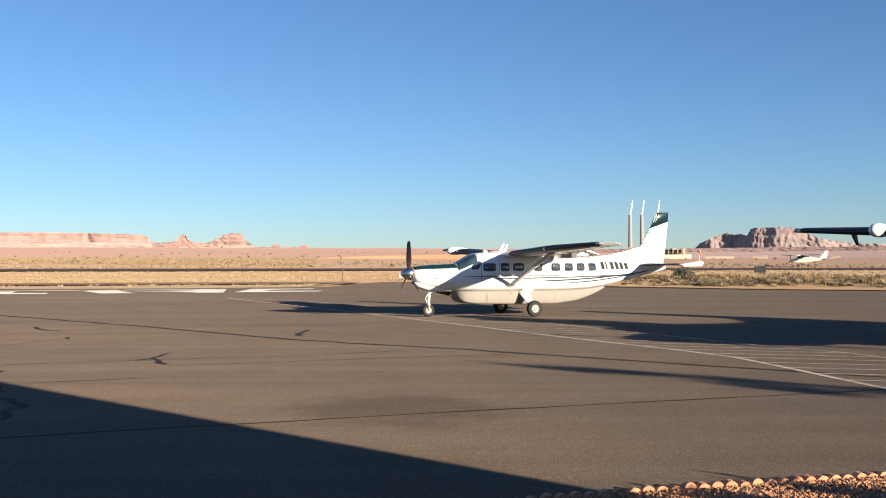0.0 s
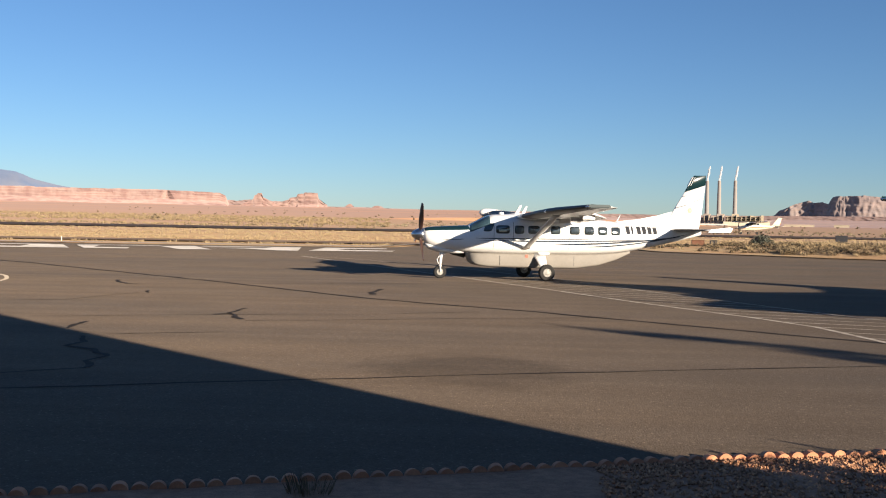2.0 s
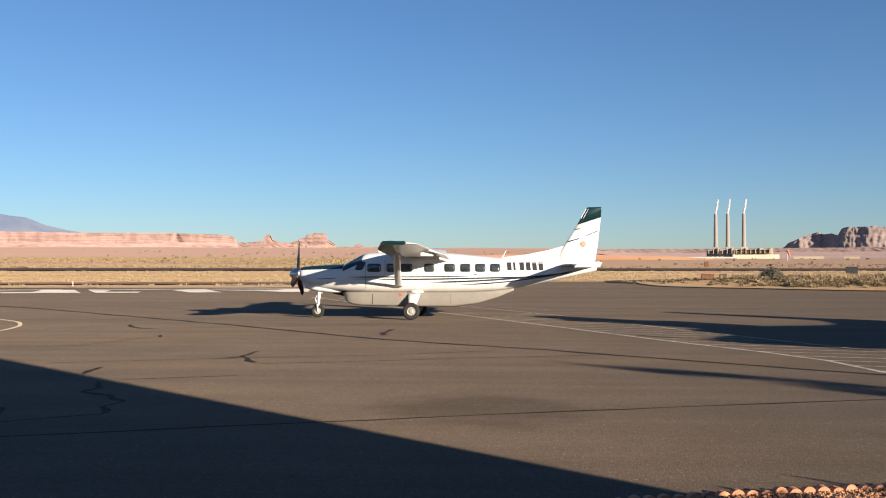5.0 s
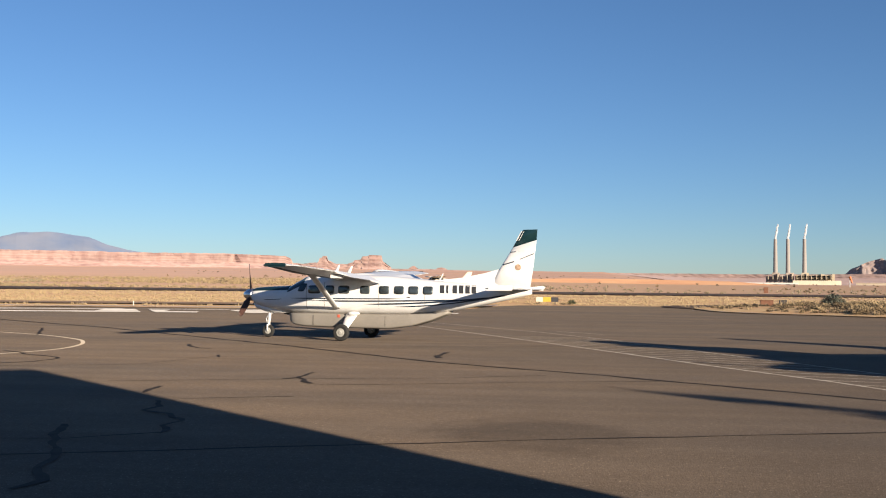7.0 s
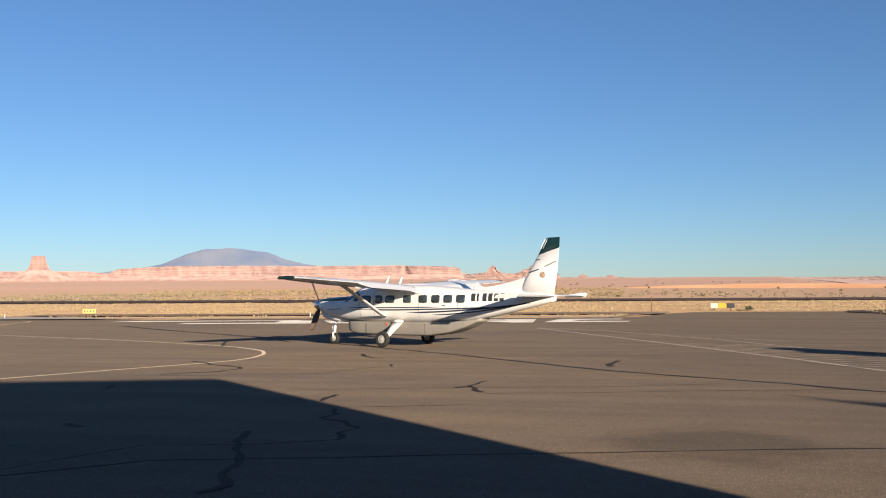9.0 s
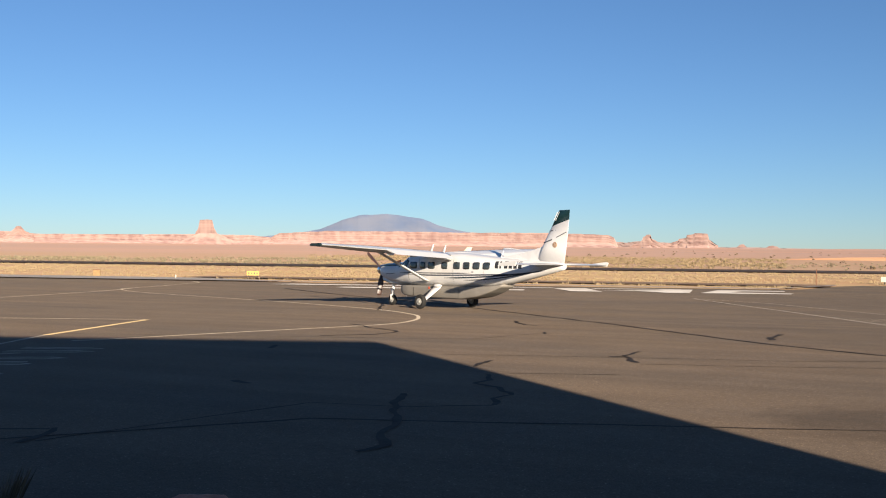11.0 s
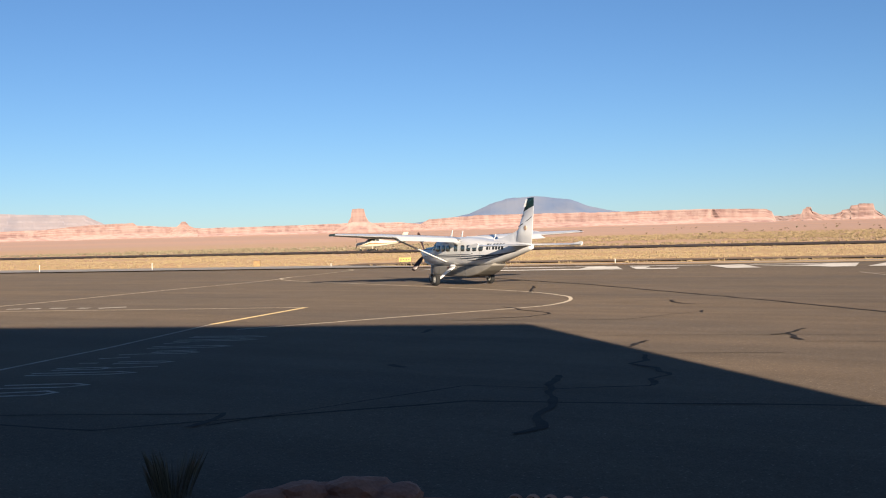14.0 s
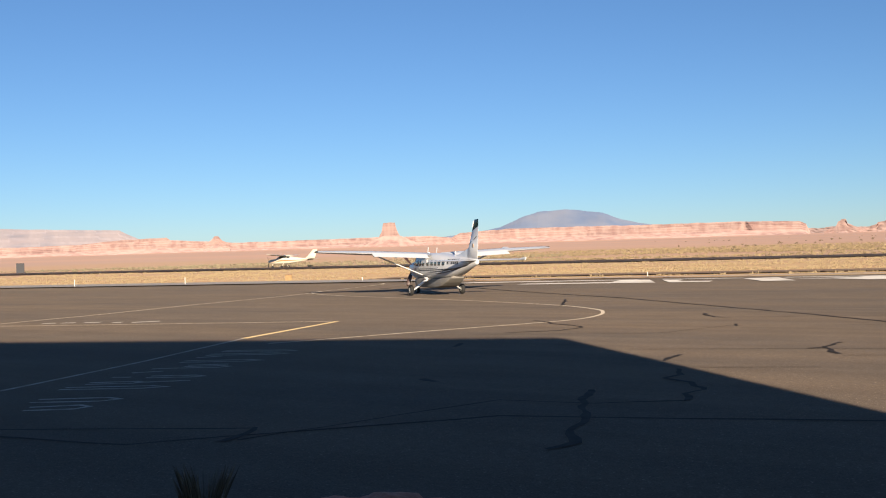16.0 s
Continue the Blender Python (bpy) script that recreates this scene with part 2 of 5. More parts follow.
def terrain(x, y):
    """The plain, which stays low like a wide valley in the sector of the power station."""
    z, d = plain(x, y), math.hypot(x, y)
    if d < 300:
        return z
    k = min(1.0, max(0.0, (-math.degrees(math.atan2(-x, y)) - 1.0) / 6.0)) if y > 0 else 0.0
    return z + (min(z, 2.16 + d * 0.0058) - z) * k * k * (3 - 2 * k)


EDGE_X = [-200, -12, -10, -8, -6, 9.0, 10.0, 11.0, 11.7, 13.2, 16, 20, 26, 45, 120]
EDGE_Y = [38, 88.8, 91.5, 100.5, 104.4, 108.4, 106.6, 101.5, 96.2, 93.2, 91.5, 89.9, 86.2, 79, 55]


def apron_edge(x):
    return float(np.interp(x, EDGE_X, EDGE_Y))


def verge_width(x):
    return float(np.interp(x, [-180, -66, -54, -8], [8.0, 6.5, 1.6, 1.6]))


def spit(x):
    """How far the sandy mound reaches out from the apron edge."""
    return float(np.interp(x, [11, 12, 15.5, 19, 22, 30, 90], [0.6, 8, 19, 23.5, 26, 26, 26]))


def mound(x, y):
    out, wide = y - apron_edge(x), spit(x)
    if x < 11 or out < 0 or out > wide:
        return 0.0
    tall = float(np.interp(x, [11, 18, 30, 50, 90], [0.05, 0.25, 0.8, 0.7, 0.4]))
    return tall * math.sin(math.pi * (out / wide) ** 0.8) + 0.10 * noise.noise((x * 0.35, y * 0.35, 3.0)) * min(1.0, out / 3)


def far_ground(name):
    m = bpy.data.materials.new(name)
    m.use_nodes = True
    nt = m.node_tree
    b = nt.nodes["Principled BSDF"]
    b.inputs["Roughness"].default_value, b.inputs["Diffuse Roughness"].default_value = 0.95, 0.5
    b.inputs["Specular IOR Level"].default_value = 0.1
    geo = nt.nodes.new("ShaderNodeNewGeometry")
    length = nt.nodes.new("ShaderNodeVectorMath")
    length.operation = "LENGTH"
    nt.links.new(geo.outputs["Position"], length.inputs[0])

    def noise_of(sx, sy, detail=5.0):
        mp = nt.nodes.new("ShaderNodeMapping")
        mp.inputs["Rotation"].default_value = (0, 0, radians(-15))
        mp.inputs["Scale"].default_value = (sx, sy, 0.1)
        nt.links.new(geo.outputs["Position"], mp.inputs["Vector"])
        n = nt.nodes.new("ShaderNodeTexNoise")
        n.inputs["Scale"].default_value, n.inputs["Detail"].default_value = 1.0, detail
        nt.links.new(mp.outputs[0], n.inputs["Vector"])
        return n.outputs["Fac"]

    def span(src, lo, hi):
        n = nt.nodes.new("ShaderNodeMapRange")
        n.inputs[1].default_value, n.inputs[2].default_value = lo, hi
        nt.links.new(src, n.inputs[0])
        return n.outputs[0]

    def blend(a, c, fac):
        n = nt.nodes.new("ShaderNodeMix")
        n.data_type = "RGBA"
        for s, v in ((n.inputs[6], a), (n.inputs[7], c), (n.inputs[0], fac)):
            if isinstance(v, tuple):
                s.default_value = (*v, 1.0)
            else:
                nt.links.new(v, s)
        return n.outputs[2]

    def add(a, k, c):
        n = nt.nodes.new("ShaderNodeMath")
        n.operation = "MULTIPLY_ADD"
        nt.links.new(a, n.inputs[0])
        n.inputs[1].default_value = k
        nt.links.new(c, n.inputs[2])
        return n.outputs[0]

    sand = blend((0.365, 0.228, 0.122), (0.365, 0.262, 0.146), span(noise_of(0.05, 0.2), 0.35, 0.65))
    grass = blend((0.345, 0.240, 0.158), (0.350, 0.222, 0.150), span(noise_of(0.02, 0.12), 0.4, 0.7))
    far = blend((0.388, 0.245, 0.183), (0.326, 0.228, 0.183), span(noise_of(0.0012, 0.006), 0.35, 0.65))
    red = blend((0.434, 0.263, 0.188), (0.377, 0.245, 0.194), span(noise_of(0.0008, 0.003), 0.4, 0.6))
    edge = add(noise_of(0.008, 0.02), 160.0, length.outputs["Value"])
    c = blend(sand, grass, span(edge, 190, 260))
    c = blend(c, far, span(edge, 400, 520))
    c = blend(c, red, span(length.outputs["Value"], 1500, 2600))
    nt.links.new(c, b.inputs["Base Color"])
    bump = nt.nodes.new("ShaderNodeBump")
    bump.inputs["Strength"].default_value, bump.inputs["Distance"].default_value = 0.5, 0.25
    nt.links.new(noise_of(0.9, 0.9), bump.inputs["Height"])
    nt.links.new(bump.outputs[0], b.inputs["Normal"])
    return m


desert = far_ground("desert")


def build_ground():
    radii = [0.0] + [6.0 * 1.06 ** i for i in range(116)]
    radii = [r for r in radii if r < 4900] + [4900]
    verts, faces, n = [(0, 0, -0.12)], [], 300
    for r in radii[1:]:
        for i in range(n):
            a = 2 * math.pi * i / n
            x, y = r * math.sin(a), r * math.cos(a)
            out = y - apron_edge(x)
            lump = noise.noise((x * 0.06, y * 0.06, 1.7)) * 0.07 * min(1.0, max(0.0, (out - 1.5) / 8.0))
            if r > 300:
                lump += noise.noise((x * 0.004, y * 0.004, 5.1)) * 0.0012 * (r - 300)
            verts.append((x, y, terrain(x, y) - (0.12 if out < 0.5 else 0.02) + lump))
    for i in range(n):
        faces.append((0, 1 + (i + 1) % n, 1 + i))
    for k in range(len(radii) - 2):
        a, b = 1 + k * n, 1 + (k + 1) * n
        for i in range(n):
            j = (i + 1) % n
            faces.append((a + i, a + j, b + j, b + i))
    return tagged(raw("ground", verts, faces, desert, True), "dry desert plain with sand, straw grass and reddish soil", "ground", kind="structure")


def strip_sheet(name, xs, near, far, rows, lift, mat):
    verts, faces = [], []
    for x in xs:
        a, b = near(x), far(x)
        for k in range(rows + 1):
            y = a + (b - a) * k / rows
            verts.append((x, y, plain(x, y) + lift))
    w = rows + 1
    for i in range(len(xs) - 1):
        for k in range(rows):
            faces.append((i * w + k, (i + 1) * w + k, (i + 1) * w + k + 1, i * w + k + 1))
    return raw(name, verts, faces, mat, True)


def build_mound():
    xs, rows = [11.0 + 0.5 * k for k in range(140)], 24
    verts, faces = [], []
    for x in xs:
        for k in range(rows + 1):
            y = apron_edge(x) + 0.03 + spit(x) * (k / rows) ** 1.4 * 0.999
            verts.append((x, y, plain(x, y) + 0.05 + mound(x, y) - (0.2 if k == rows else 0.0)))
    w = rows + 1
    for i in range(len(xs) - 1):
        for k in range(rows):
            faces.append((i * w + k, (i + 1) * w + k, (i + 1) * w + k + 1, i * w + k + 1))
    return tagged(raw("mound", verts, faces, desert, True), "low sandy mound with brush beside the apron", "mound", kind="structure")


build_ground()
build_mound()
tagged(strip_sheet("taxiway", [8.5 + 0.5 * k for k in range(26)], lambda x: float(np.interp(x, [8.5, 11, 11.8, 15.5, 19, 22], [104.5, 101.9, 105, 111.8, 115.2, 119])), lambda x: float(np.interp(x, [8.5, 22], [109, 121.5])), 3, 0.07, runway_asphalt), "narrow asphalt taxiway leading off behind the mound", "taxiway", kind="structure")
tagged(strip_sheet("verge", [11.3 + 0.75 * k for k in range(60)] + [60 + 4 * k for k in range(12)], lambda x: apron_edge(x) + 0.02, lambda x: apron_edge(x) + 0.7, 1, 0.085, concrete), "pale sandy rim where the asphalt meets the mound", "verge", kind="structure")
apron_xs = sorted(set([x * 4.0 for x in range(-45, 28)] + [x * 0.75 for x in range(-20, 56)] + EDGE_X[1:-1]))
tagged(strip_sheet("apron", apron_xs, lambda x: -40.0, apron_edge, 50, 0.0, asphalt), "worn brown-grey asphalt apron with sealed cracks", "apron", kind="structure")
wide_xs = [x * 12.0 for x in range(-60, 50)]
tagged(strip_sheet("runway", wide_xs, lambda x: 155.5 + 0.26 * x, lambda x: 171 + 0.26 * x, 3, 0.12, runway_asphalt), "dark asphalt runway across the desert", "runway", kind="structure")
tagged(strip_sheet("service_road", [x * 4.0 for x in range(-17, -1)], lambda x: 99.6 + 0.27 * x, lambda x: 104.6 + 0.27 * x, 2, 0.10, track_soil), "narrow brown dirt track beside the apron", "road", kind="structure")
tagged(strip_sheet("verge", [x * 4.0 for x in range(-45, -1)], lambda x: apron_edge(x) + 0.02, lambda x: apron_edge(x) + verge_width(x), 1, 0.10, concrete), "pale sandy verge along the apron edge", "verge", kind="structure")


# ---- rock of the far country ----
def rock_material(name, light, dark, pale, zscale=0.05, cell=0.012):
    m = bpy.data.materials.new(name)
    m.use_nodes = True
    nt = m.node_tree
    b = nt.nodes["Principled BSDF"]
    b.inputs["Roughness"].default_value, b.inputs["Diffuse Roughness"].default_value = 0.95, 1.0
    b.inputs["Specular IOR Level"].default_value = 0.1
    geo = nt.nodes.new("ShaderNodeNewGeometry")

    def noise_of(scale, detail=5.0):
        mp = nt.nodes.new("ShaderNodeMapping")
        mp.inputs["Scale"].default_value = scale
        nt.links.new(geo.outputs["Position"], mp.inputs["Vector"])
        n = nt.nodes.new("ShaderNodeTexNoise")
        n.inputs["Scale"].default_value, n.inputs["Detail"].default_value = 1.0, detail
        nt.links.new(mp.outputs[0], n.inputs["Vector"])
        r = nt.nodes.new("ShaderNodeMapRange")
        r.inputs[1].default_value, r.inputs[2].default_value = 0.38, 0.62
        nt.links.new(n.outputs["Fac"], r.inputs[0])
        return r.outputs[0]

    def blend(a, c, fac):
        n = nt.nodes.new("ShaderNodeMix")
        n.data_type = "RGBA"
        for s, v in ((n.inputs[6], a), (n.inputs[7], c), (n.inputs[0], fac)):
            if isinstance(v, tuple):
                s.default_value = (*v, 1.0)
            else:
                nt.links.new(v, s)
        return n.outputs[2]

    strata = blend(light, dark, noise_of((0.005, 0.005, zscale)))
    streak = blend(strata, pale, noise_of((cell, cell, 0.004)))
    n2 = nt.nodes.new("ShaderNodeMix")
    n2.data_type = "RGBA"
    n2.inputs[0].default_value = 0.6
    nt.links.new(strata, n2.inputs[6])
    nt.links.new(streak, n2.inputs[7])
    nt.links.new(n2.outputs[2], b.inputs["Base Color"])
    return m


pink_rock = rock_material("pink_rock", (0.345, 0.225, 0.196), (0.225, 0.140, 0.128), (0.40, 0.30, 0.265), 0.085, 0.045)
grey_rock = rock_material("grey_rock", (0.39, 0.305, 0.28), (0.30, 0.245, 0.24), (0.44, 0.36, 0.325), 0.05, 0.02)
# rock colours paled and blued to include the haze before the farthest mesa
haze_rock = rock_material("haze_rock", (0.29, 0.255, 0.275), (0.225, 0.215, 0.25), (0.33, 0.29, 0.30), 0.05, 0.01)
# the far mountain's rock: blue haze of distance painted into the base colour
blue_haze_rock = rock_material("blue_haze_rock", (0.118, 0.150, 0.225), (0.100, 0.130, 0.205), (0.165, 0.175, 0.215), 0.012, 0.006)
orange_sand = rock_material("orange_sand", (0.42, 0.228, 0.125), (0.37, 0.20, 0.115), (0.45, 0.28, 0.16), 0.4, 0.05)
pale_rock = rock_material("pale_rock", (0.30, 0.21, 0.19), (0.26, 0.195, 0.185), (0.35, 0.26, 0.235), 0.03)


def mesa(name, label, skyline, dist, mat, talus=0.35, depth=160.0, rough=22.0, spread=110.0, step=0.05, seed=0.0, bumps=5.0, category="mesa", sink=0.0, alcoves=(), freq=1.0, smooth=False, ledges=0.0, detail=0.5, clefts=0.0, plan=()):
    """A table rock: a fluted cliff over a talus slope, its top following a few (bearing, height angle) pairs."""
    az = [a for a, _ in skyline]
    a0, a1 = min(az), max(az)
    order = sorted(skyline)
    xs, es = [a for a, _ in order], [e for _, e in order]
    n = int((a1 - a0) / step) + 1
    levels = 15
    verts, faces = [], []
    for i in range(n):
        a = a0 + (a1 - a0) * i / (n - 1)
        s, c = -math.sin(radians(a)), math.cos(radians(a))
        top = 2.16 + dist * math.tan(radians(float(np.interp(a, xs, es))))
        base = terrain(s * dist, c * dist) - 10.0 - sink
        arc = a * dist * 0.01745 * freq
        top += noise.noise((arc * 0.02, 3.3, seed)) * bumps + noise.noise((arc * 0.09, 7.3, seed)) * bumps * 0.35
        flute = noise.noise((arc * 0.006, 1.1, seed)) * rough * 2.0 + abs(noise.noise((arc * 0.022, 2.1, seed))) * rough * 0.35
        flute += clefts * max(0.0, 1.0 - abs(noise.noise((arc * 0.008, 5.7, seed))) * 3.0) ** 1.5 * (0.5 + noise.noise((arc * 0.003, 8.8, seed)))
        if plan:
            flute += float(np.interp(a, [p[0] for p in plan], [p[1] for p in plan]))
        high = max(top - base, 2.0)
        col = []
        for k in range(levels):
            f = k / (levels - 1)
            if f <= talus:
                r = dist - spread * (1 - f / talus) * min(1.0, high / 40) + flute * f / talus
            else:
                g = (f - talus) / (1 - talus)
                r = dist + flute + 6 * g + noise.noise((arc * 0.05, g * 5.0, seed + 4)) * rough * detail + ledges * math.floor(g * 3.4 + noise.noise((arc * 0.004, 9.9, seed)) * 0.8)
                for ca, wide, deep in alcoves:
                    r += deep * max(0.0, min(1.0, 1.6 * (1 - abs(a - ca) / wide - 0.75 * g)))
            col.append((s * r, c * r, base + high * f))
        r = dist + depth + flute
        col.append((s * r, c * r, base + high))
        col.append((s * (r + 30), c * (r + 30), base - 5))
        verts += col
    w = levels + 2
    for i in range(n - 1):
        for k in range(w - 1):
            faces.append((i * w + k, i * w + k + 1, (i + 1) * w + k + 1, (i + 1) * w + k))
    faces.append(tuple(range(w))[::-1])
    faces.append(tuple((n - 1) * w + k for k in range(w)))
    return tagged(raw(name, verts, faces, mat, smooth), label, category)


mesa("mesa", "long pink sandstone mesa with a fluted cliff face", [(36.2, 1.1), (35.3, 1.22), (34.95, 1.42), (34.6, 1.60), (32.0, 1.77), (28.0, 1.79), (24.05, 1.77), (22.8, 1.77), (19.7, 1.80), (17.0, 1.72), (16.35, 1.70), (16.05, 1.55), (15.85, 1.1)], 3900, pink_rock, seed=1.0, talus=0.45, rough=9, bumps=2.0, detail=0.3, ledges=3.0, clefts=10, alcoves=((19.12, 0.42, 18), (33.9, 0.3, 14)))
mesa("mesa", "low pink mesa running on behind the rock tower", [(62, 1.25), (58, 1.3), (53.0, 1.45), (50.4, 1.55), (47, 1.36), (44.5, 1.38), (41, 1.45), (39, 1.49), (36.3, 1.48), (34.5, 1.3)], 4150, pink_rock, talus=0.5, seed=2.0, rough=10, bumps=1.5, detail=0.3, ledges=3.0, clefts=9)
mesa("mesa", "distant mesa, pale blue-grey from haze put into its colour", [(64, 2.3), (58.9, 2.27), (57.2, 2.22), (53.1, 2.13), (52.7, 1.92), (52.0, 1.6)], 4500, haze_rock, talus=0.3, seed=3.0, rough=8, bumps=1.5, detail=0.3, ledges=3.0)
mesa("mesa", "stepped pink mesa below the pale one", [(55, 1.40), (53.2, 1.58), (52.1, 1.63), (50.68, 1.70), (50.4, 1.50), (50.0, 1.4)], 4300, pink_rock, seed=4.0, rough=8, bumps=1.5, detail=0.3, clefts=8)
mesa("butte", "small pointed pink butte", [(48.75, 1.3), (48.35, 1.5), (48.12, 1.74), (47.95, 1.74), (47.75, 1.5), (47.3, 1.3)], 4000, pink_rock, talus=0.5, depth=40, seed=5.0, bumps=2, rough=8, step=0.03, category="butte")
mesa("rock_tower", "square red sandstone tower above a wide talus slope", [(39.18, 1.1), (39.12, 1.55), (38.98, 1.78), (38.90, 2.24), (38.55, 2.28), (38.24, 2.27), (38.14, 1.85), (37.98, 1.55), (37.92, 1.1)], 3700, pink_rock, talus=0.05, depth=45, seed=6.0, bumps=1.5, rough=6, spread=20, step=0.02, category="butte")
mesa("talus_slope", "wide pale talus slope below the sandstone tower", [(40.9, 0.80), (39.9, 1.08), (39.1, 1.46), (38.9, 1.54), (38.0, 1.54), (37.6, 1.38), (36.9, 1.08), (36.0, 0.80)], 3672, pink_rock, talus=1.0, depth=60, seed=16.0, bumps=1.5, rough=3, spread=70, step=0.03, category="slope")
mesa("sand_rise", "low orange sandy rise beyond the runway", [(10.5, 0.25), (8, 0.42), (4, 0.56), (0, 0.62), (-4, 0.60), (-8, 0.52), (-11.5, 0.28)], 335, orange_sand, talus=1.0, depth=40, seed=15.0, bumps=0.12, rough=0.5, spread=330, category="dune")
mesa("mesa", "far pink cliffs low on the skyline", [(16.5, 1.3), (15.0, 1.32), (13.3, 1.30), (12.0, 1.28)], 4400, pale_rock, seed=7.0, talus=0.4)
mesa("butte", "pink butte with a peaked top", [(15.2, 1.12), (14.8, 1.26), (14.55, 1.40), (14.49, 1.60), (14.36, 1.65), (14.30, 1.74), (14.08, 1.72), (14.02, 1.50), (13.75, 1.36), (13.3, 1.16)], 3850, pink_rock, talus=0.25, depth=60, seed=8.0, bumps=2, rough=14, step=0.03, category="butte")
mesa("butte", "flat-topped pink butte with a stepped shoulder", [(13.4, 1.12), (12.9, 1.32), (12.62, 1.40), (12.56, 1.50), (12.2, 1.56), (12.14, 1.72), (11.8, 1.74), (11.74, 1.80), (11.05, 1.78), (10.98, 1.48), (10.5, 1.14)], 3850, pink_rock, talus=0.3, depth=80, seed=9.0, bumps=2, rough=16, step=0.03, category="butte")
mesa("butte", "tiny pink butte on the skyline", [(9.6, 1.02), (9.35, 1.2), (9.2, 1.22), (9.0, 1.05)], 4000, pink_rock, depth=30, seed=10.0, bumps=1.5, rough=6, step=0.03, category="butte")
mesa("butte", "tiny double pink butte on the skyline", [(8.1, 1.0), (7.9, 1.12), (7.7, 1.16), (7.5, 1.12), (7.3, 1.0)], 4000, pink_rock, depth=30, seed=11.0, bumps=1.5, rough=6, step=0.03, category="butte")
mesa("low_scarp", "low red scarp along the far plain", [(13.5, 1.06), (9, 1.06), (5, 0.98), (0, 0.93), (-5, 0.92), (-9, 0.90), (-13.8, 0.92), (-22, 0.95), (-30, 0.95)], 3950, pale_rock, talus=0.7, depth=90, seed=12.0, bumps=1.0, rough=10, spread=1400.0, category="scarp")
# this dome's blue is air haze carried by its rock colour
mesa("mountain", "broad mountain dome far away, blue-grey from haze put into its colour", [(35.6, 1.4), (34.2, 1.58), (33.4, 1.68), (32.4, 1.87), (31.7, 2.13), (31.2, 2.36), (30.7, 2.52), (30.3, 2.65), (29.8, 2.70), (29.4, 2.73), (28.8, 2.75), (28.2, 2.73), (27.7, 2.64), (27.2, 2.59), (26.7, 2.50), (26.2, 2.33), (25.8, 2.16), (25.3, 2.03), (24.7, 1.90), (24.2, 1.81), (22.5, 1.62)], 4650, blue_haze_rock, talus=1.0, depth=60, seed=13.0, bumps=2.5, rough=14, spread=420, category="mountain", smooth=True)
mesa("mesa", "jagged grey-brown mesa with pale cliff faces", [(-13.4, 0.85), (-13.85, 0.97), (-14.09, 1.21), (-14.52, 1.39), (-14.95, 1.60), (-15.59, 1.78), (-15.76, 1.66), (-16.24, 1.68), (-16.52, 1.58), (-16.72, 1.90), (-16.95, 1.99), (-17.51, 2.01), (-18.9, 1.97), (-19.3, 1.86), (-19.71, 1.60), (-20.25, 1.38), (-21.0, 1.25), (-22.6, 1.1), (-26.0, 1.0)], 4200, grey_rock, talus=0.34, depth=260, seed=14.0, bumps=3, rough=16, spread=150, step=0.02, freq=1.4, detail=0.45, ledges=5.0, clefts=10, plan=((-26, 67), (-21, 25), (-19.3, -13), (-17.9, -40), (-17.45, -25), (-17.1, -26), (-16.6, -2), (-16.3, 8), (-15.8, 32), (-15.6, 26), (-14.6, 46), (-14.1, 80), (-13.4, 109)))


# ---- power station ----
def at(az, dist):
    return Vector((-math.sin(radians(az)) * dist, math.cos(radians(az)) * dist, 0))


